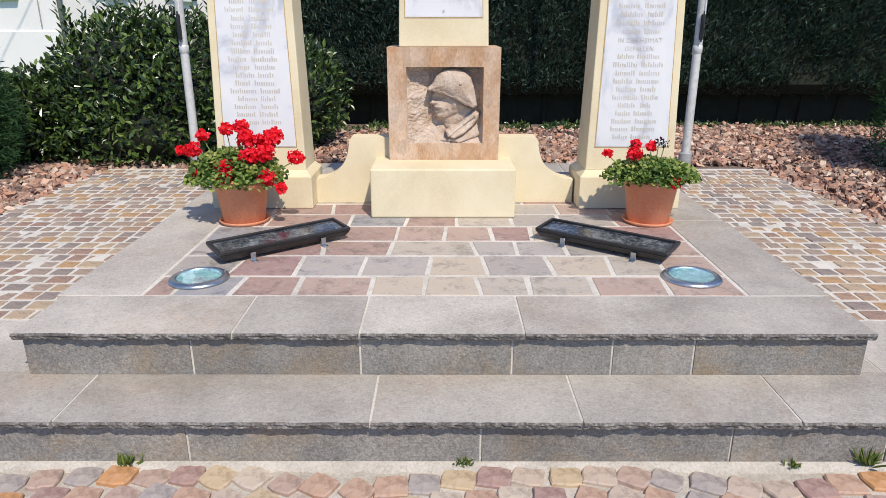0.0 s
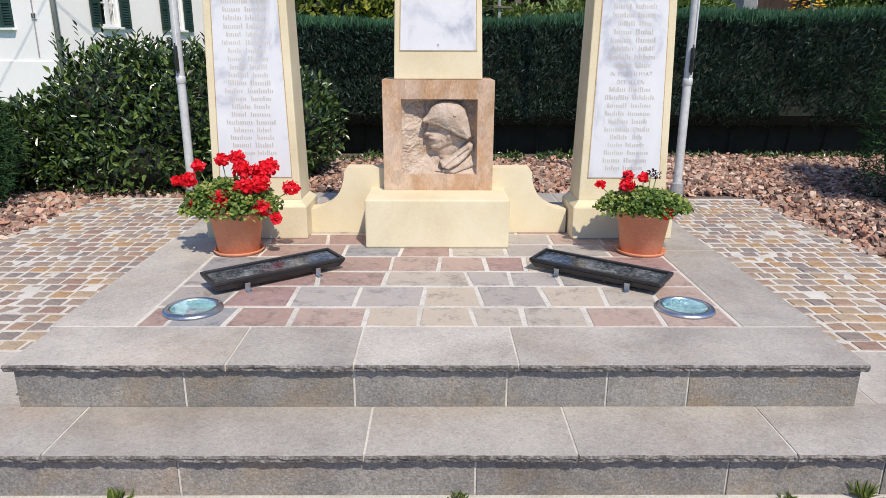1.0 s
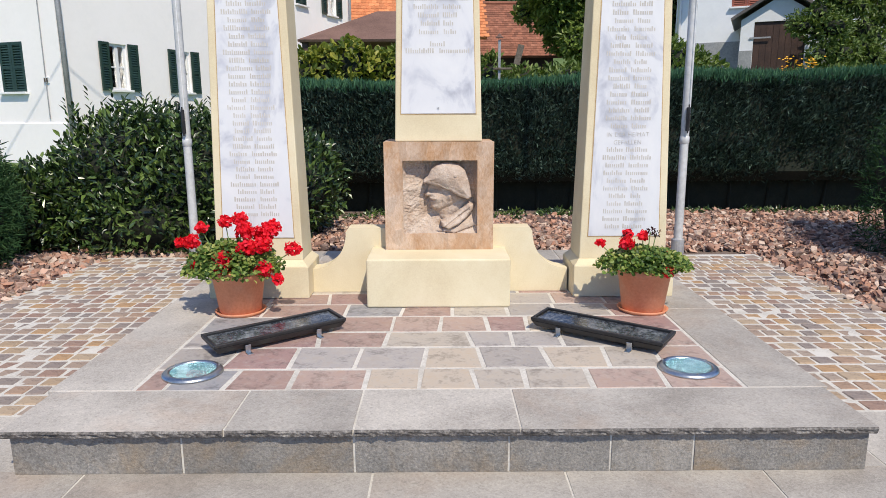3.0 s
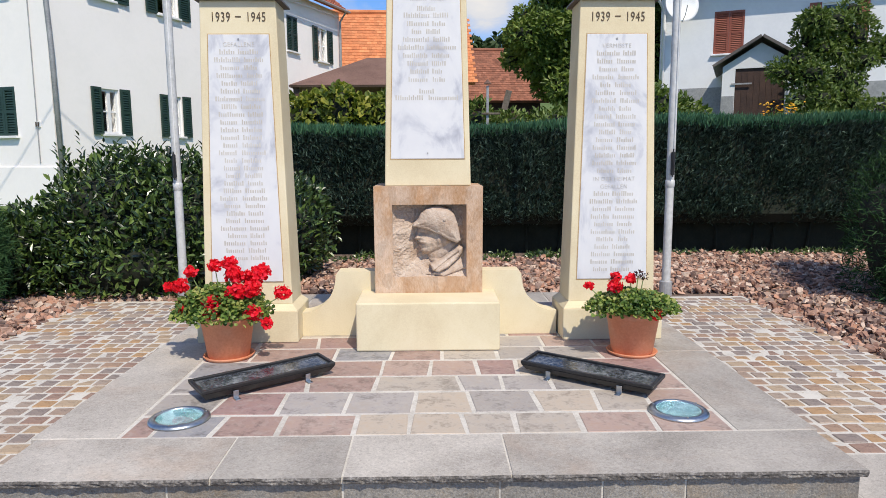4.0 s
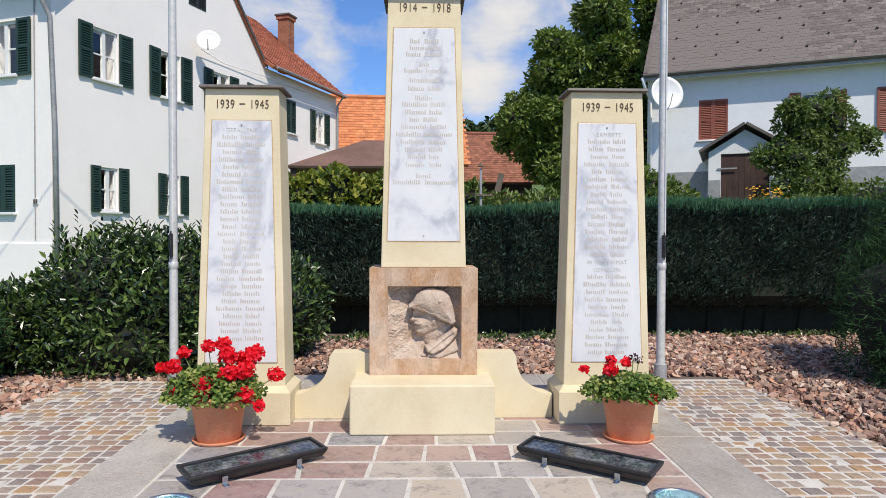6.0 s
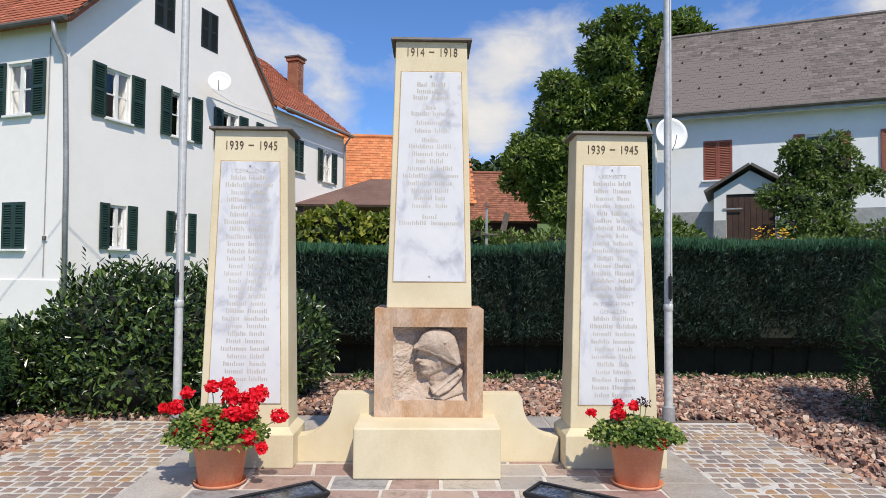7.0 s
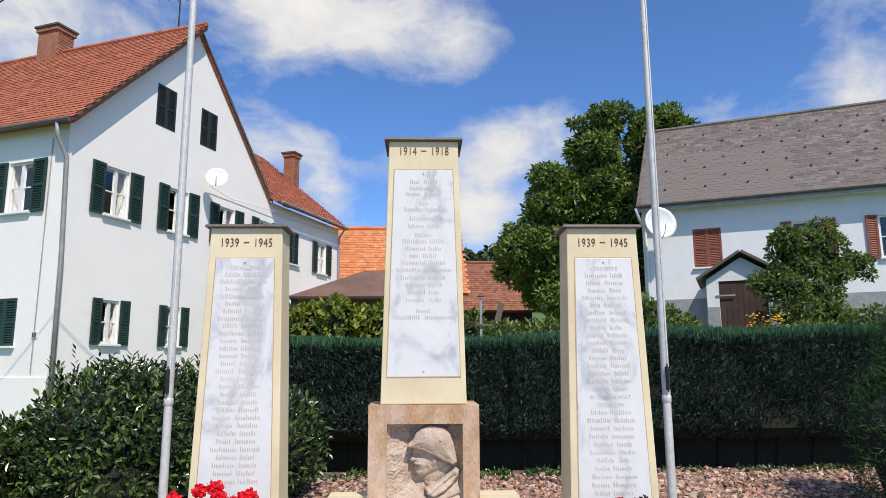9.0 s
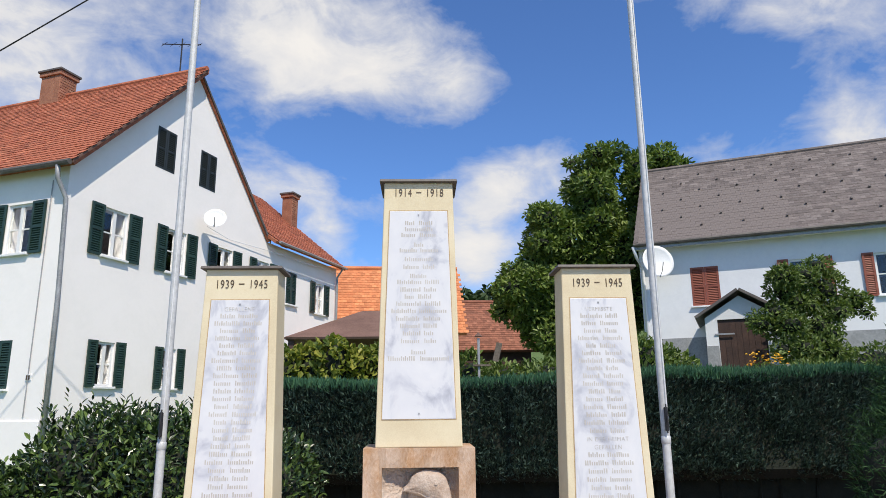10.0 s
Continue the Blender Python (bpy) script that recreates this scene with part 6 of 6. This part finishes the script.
def gabled(name, origin, ang, w, d, g, ze, zr, wall, tiles, label, ov=0.35, tw=0.2, seed=1, chim=None):
    """A plain house with the ridge along x: w long, d deep."""
    H = empty(name, frame_of(origin, ang), label, "house")
    part("wall", boxed(0, w, 0, d, g, ze), M[wall], H)
    for x in (0, w):
        part("gable", extrude_outline([(0, ze), (d, ze), (d / 2, zr - 0.1)], -0.05, 0.05), M[wall], H, m=pose(x, 0, 0, 0, 0, 90))
    k = (zr - ze) / (d / 2)
    bm = bmesh.new()
    zl = ze - ov * k
    plate(bm, [(-ov, -ov, zl), (w + ov, -ov, zl), (w + ov, d / 2, zr), (-ov, d / 2, zr)], 0.12)
    plate(bm, [(-ov, d / 2, zr), (w + ov, d / 2, zr), (w + ov, d + ov, zl), (-ov, d + ov, zl)], 0.12)
    rf = part("roof", bm, M[tiles], H)
    tile_field("tiles", slope((-ov, -ov, zl + 0.01), (1, 0, 0), (0, d / 2 + ov, zr - zl)), w + 2 * ov, math.hypot(d / 2 + ov, zr - zl), tw, tw * 0.85, M[tiles], rf, seed, "")
    part("ridge", tube([(-ov, d / 2, zr + 0.03), (w + ov, d / 2, zr + 0.03)], 0.1, 8), M[tiles], rf)
    return H


def build_far():
    # orange-roofed house behind, its ridge across, and a wing towards the viewer
    gabled("outbuilding", (-5.0, 24.5), 4, 6.5, 5.0, 0.8, 4.6, 7.35, "white_wall", "orange_tile", "white outbuilding with bright orange tiled roof", seed=12)
    gabled("barn", (0.8, 30.5), 3, 4.6, 5.0, 1.5, 4.3, 6.7, "dark_wood", "barn_tile", "old barn with weathered red tile roof", seed=13)
    # open garden roof with brown covering
    P = empty("garden_pavilion", pose(-2.3, 16.0, 0), "open garden pavilion with a low brown hipped roof", "pavilion")
    bm = bmesh.new()
    a, z0, z1 = 1.9, 3.10, 3.95
    c = [(-a + 1.0, -1.6, z0), (a + 0.9, -1.6, z0), (a + 0.9, 1.6, z0), (-a + 1.0, 1.6, z0)]
    top = [(0.75, 0, z1), (1.3, 0, z1)]
    c[0], c[3] = (-1.0, -1.6, z0), (-1.0, 1.6, z0)
    plate(bm, [c[0], c[1], top[1], top[0]], 0.06), plate(bm, [c[1], c[2], top[1]], 0.06), plate(bm, [c[2], c[3], top[0], top[1]], 0.06), plate(bm, [c[3], c[0], top[0]], 0.06)
    part("roof", bm, M["brown_roof"], P, "low brown hipped roof")
    for x in (-0.85, 2.6):
        for y in (-1.4, 1.4):
            part("post", boxed(x - 0.07, x + 0.07, y - 0.07, y + 0.07, 0.9, 3.08), M["dark_wood"], P)
    # small sign post among the gardens
    S = empty("bird_table", pose(1.03, 9.3, 0.8), "small weathered wooden garden post with a tilted board", "garden post")
    part("post", boxed(-0.02, 0.02, -0.02, 0.02, 0, 1.75), M["zinc"], S)
    part("board", boxed(-0.13, -0.03, -0.05, -0.03, 1.38, 1.70), M["bark"], S, m=pose(0.02, 0, 0, 0, 14, 0))
    part("shelf", boxed(-0.10, 0.20, -0.06, 0.06, 1.28, 1.31), M["bark"], S)
    part("roof_tip", lathe([(0.0, 1.86), (0.07, 1.78), (0.0, 1.775)], 8), M["brown_roof"], S)
    # overhead wire across the upper corner
    w = part("power_line", tube([(-14.0, 8.0, 2.6), (-10.0, 8.0, 4.95), (-6.8, 8.0, 7.16), (-5.5, 8.0, 8.10), (-3.0, 8.0, 9.98), (0.0, 8.0, 12.4)], 0.012, 5), M["wire"])
    tagged(w, "thin black overhead power line", "power line", kind="structure")
    for x, z in ((10.95, 1.6), (12.2, 1.6)):
        f = part("fence_post", boxed(x - 0.06, x + 0.06, 12.94, 13.06, z - 0.3, 3.05), M["bark"])
        tagged(f, "weathered wooden garden fence post", "post", "garden posts")


build_left_house()
build_right_house()
build_far()


# ---- stones of the pavements, last ----
def stone_mesh(name, rng, sx, sy, h=0.03, bevel=0.008):
    bm = bmesh.new()
    j = lambda: rng.uniform(-0.06, 0.06)
    pts = [(-0.5 + j() * 0.6, -0.5 + j() * 0.6), (0.5 + j() * 0.6, -0.5 + j() * 0.6), (0.5 + j() * 0.6, 0.5 + j() * 0.6), (-0.5 + j() * 0.6, 0.5 + j() * 0.6)]
    lo = [bm.verts.new((x * sx, y * sy, -h)) for x, y in pts]
    hi = [bm.verts.new((x * sx, y * sy, rng.uniform(-0.003, 0.0))) for x, y in pts]
    bm.faces.new(hi)
    for k in range(4):
        bm.faces.new((lo[k], lo[(k + 1) % 4], hi[(k + 1) % 4], hi[k]))
    bmesh.ops.bevel(bm, geom=[e for e in bm.edges if not all(v in lo for v in e.verts)], offset=bevel, segments=1, affect="EDGES")
    bmesh.ops.recalc_face_normals(bm, faces=bm.faces)
    me = bpy.data.meshes.new(name)
    bm.to_mesh(me)
    bm.free()
    return me


def build_setts():
    rng = random.Random(31)
    # meshes are made at true size and only varied a little
    def shape(sx, sy):
        me = stone_mesh("sett", rng, sx, sy, 0.03, 0.005)
        me.materials.append(M["sett"])
        return me
    widths = [0.085, 0.095, 0.105, 0.12]
    shapes = {w: [shape(w - 0.014, 0.087) for _ in range(3)] for w in widths}
    for x0, x1, tag in ((-2.76, -1.42, "left"), (1.525, 2.70, "right")):
        bed = tagged(part("paved_strip", boxed(x0 - 0.03, x1, 0.415, 3.44, G1 - 0.08, G1 - 0.0045), M["mortar"]), "strip of small multicoloured porphyry setts in pale mortar", "pavement", kind="structure")
        y, r = 0.47, 0
        while y < 3.40:
            x = x0 + 0.01 + 0.04 * (r % 2)
            while x < x1 - 0.03:
                w = rng.choice(widths)
                if x + w > x1:
                    w = 0.085
                    if x + w > x1 + 0.045:
                        break
                finish("sett", rng.choice(shapes[w]), M["sett"], bed, m=pose(x + w / 2, y + rng.uniform(-0.004, 0.004), G1 + rng.uniform(-0.003, 0.002), rng.uniform(-1, 1), rng.uniform(-1, 1), rng.uniform(-2.5, 2.5)))
                x += w
            y += 0.102
            r += 1
    back = tagged(part("paved_strip", boxed(-1.42, 1.525, 2.53, 3.66, G1 - 0.08, G1 - 0.004), M["court_mortar"]), "strip of grey slabs behind the platform", "pavement", kind="structure")
    for i in range(6):
        for j in range(2):
            part("paving_slab", boxed(-1.415 + i * 0.49, -1.415 + i * 0.49 + 0.475, 2.535 + j * 0.565, 2.535 + j * 0.565 + 0.55, G1 - 0.04, G1, 0.003), M["slab"], back)


def cobble_mesh(rng, sx, sy):
    """A worn cobble: an uneven rounded outline, domed a little, with softened edges."""
    pts = []
    for k in range(12):
        a = 2 * math.pi * (k + 0.5) / 12
        c, d = math.cos(a), math.sin(a)
        r = 0.5 / max(abs(c), abs(d)) if max(abs(c), abs(d)) > 0.8 else 0.64
        pts.append((c * r * sx * rng.uniform(0.92, 1.04), d * r * sy * rng.uniform(0.92, 1.04)))
    V = [(x, y, -0.03) for x, y in pts] + [(x * 0.99, y * 0.99, -0.005) for x, y in pts] + [(x * 0.91, y * 0.91, rng.uniform(-0.002, 0.001)) for x, y in pts] + [(0, 0, rng.uniform(0, 0.003))]
    F = [(r * 12 + k, r * 12 + (k + 1) % 12, r * 12 + 12 + (k + 1) % 12, r * 12 + 12 + k) for r in range(2) for k in range(12)] + [(24 + k, 24 + (k + 1) % 12, 36) for k in range(12)]
    me = bpy.data.meshes.new("cobble")
    me.from_pydata(V, [], F)
    return me


def build_cobbles():
    rng = random.Random(41)
    court = tagged(part("forecourt", boxed(-6.0, 6.0, -9.0, -0.27, G0 - 0.1, G0 - 0.014), M["court_mortar"]), "forecourt of coloured porphyry cobbles laid in arcs", "pavement", kind="structure")
    shapes = [cobble_mesh(rng, rng.uniform(0.090, 0.110), rng.uniform(0.084, 0.098)) for _ in range(12)]
    for m in shapes:
        m.materials.append(M["cobble"])
    V, F = [], []
    # rows of shallow arcs, one bay beside the other, each stone set askew to its row
    bay, step = 1.25, 0.105
    for row in range(-3, 42):
        for k in range(-42, 43):
            x = k * step + (0.5 * step if row % 2 else 0)
            ph = ((x + 0.2) / bay) % 1.0 - 0.5
            y = -0.345 - row * 0.094 + 0.30 * (0.25 - ph * ph) - 0.075
            lean = math.degrees(math.atan(-0.60 * ph / bay)) * 1.6
            if y > -0.345 or y < -4.0 or abs(x) > 4.2:
                continue
            m = pose(x + rng.uniform(-0.008, 0.008), y + rng.uniform(-0.008, 0.008), G0 + rng.uniform(-0.004, 0.002), rng.uniform(-1.5, 1.5), rng.uniform(-1.5, 1.5), lean - 14 + rng.uniform(-10, 10))
            me = rng.choice(shapes)
            if y > -0.78 and -1.5 < x < 1.6:
                finish("cobble", me, M["cobble"], court, m=m)
            else:
                q = len(V)
                V += [m @ v.co for v in me.vertices]
                F += [[q + i for i in p.vertices] for p in me.polygons]
    me = bpy.data.meshes.new("cobble_field")
    me.from_pydata(V, [], F)
    tagged(finish("cobble_field", me, palette("cobble_far", [(0.44, 0.35, 0.29), (0.50, 0.26, 0.12), (0.34, 0.22, 0.20), (0.50, 0.42, 0.35), (0.40, 0.29, 0.245)], 60, island=True), court), kind="stuff")
    # spilt mortar along the foot of the step
    bm = bmesh.new()
    n = 240
    rows = []
    for i in range(n + 1):
        x = -3.0 + 6.1 * i / n
        d = 0.035 + 0.03 * noise.noise(Vector((x * 6, 0, 3))) + 0.015 * noise.noise(Vector((x * 23, 0, 8)))
        rows.append([bm.verts.new(p) for p in ((x, -0.2905, G0 + 0.006), (x, -0.2905 - d * 0.6, G0 - 0.002 + 0.004 * noise.noise(Vector((x * 15, 1, 1)))), (x, -0.2905 - d, G0 - 0.016))])
    for p, q in zip(rows, rows[1:]):
        for j in range(2):
            bm.faces.new((p[j], q[j], q[j + 1], p[j + 1]))
    part("mortar_fillet", bm, M["court_mortar"], court, "rough spilt mortar along the step", smooth=True)


def build_gravel():
    rng = np.random.default_rng(51)
    bm = bmesh.new()
    bmesh.ops.create_cube(bm, size=1.6)
    bv = np.array([v.co for v in bm.verts])
    bf = np.array([[v.index for v in f.verts] for f in bm.faces])
    bm.free()
    for name, regions in (("gravel_right", [(2.66, 6.2, 0.6, 5.75, 15000), (-1.6, 2.9, 3.68, 5.35, 7000)]), ("gravel_left", [(-4.6, -2.74, 0.8, 4.2, 8000), (-2.9, -1.5, 3.43, 4.2, 1500)])):
        Vs, Fs, k = [], [], 0
        for x0, x1, y0, y1, n in regions:
            for _ in range(n):
                x, y = rng.uniform(x0, x1), rng.uniform(y0, y1)
                s = 0.011 + 0.025 * rng.random() ** 1.3
                edge = min(abs(x) - 2.66 if abs(x) > 2.66 else 9, 9) if y < 3.43 else y - 3.43
                z = (terrain(x, y) if y > 3.45 else G1 - 0.04) + 0.035 * smooth01(edge / 0.5) + rng.uniform(0.0, 0.045)
                q = np.array(Euler(rng.uniform(0, 6.28, 3)).to_matrix())
                shape = np.array([1, rng.uniform(0.6, 0.95), rng.uniform(0.35, 0.7)]) * s
                v = bv + rng.uniform(-0.42, 0.42, bv.shape)
                tilt = np.array(Euler((rng.normal() * 0.4, rng.normal() * 0.4, rng.uniform(0, 6.28))).to_matrix())
                Vs.append((v * shape) @ tilt.T + (x, y, z))
                Fs.append(bf + k)
                k += len(bv)
        tagged(finish("gravel_bed", fast("gravel_bed", np.concatenate(Vs), np.concatenate(Fs)), M["gravel"]), "bed of loose reddish brown crushed stones", "gravel", kind="stuff")


build_gravel()
build_setts()
build_cobbles()


def build_weeds():
    rng = np.random.default_rng(77)
    for x, y, n, h in ((-0.93, -0.305, 26, 0.06), (0.115, -0.305, 20, 0.04), (1.13, -0.31, 20, 0.03), (1.36, -0.305, 22, 0.085), (-1.35, -0.31, 14, 0.025)):
        P = np.stack([x + rng.normal(size=n) * 0.012, y + rng.normal(size=n) * 0.006, np.full(n, G0)], 1)
        D = np.stack([rng.normal(size=n) * 0.45, rng.normal(size=n) * 0.25 - 0.15, np.full(n, 0.9)], 1)
        w = leaves("weed", P, D, scatter_dirs(rng, n), rng.uniform(0.4, 1.0, n) * h, 0.008, M["shrub"], None, "", 0.1, 0.3, "")
        tagged(w, "small weed growing at the foot of the step", "weed", "weeds")


build_weeds()
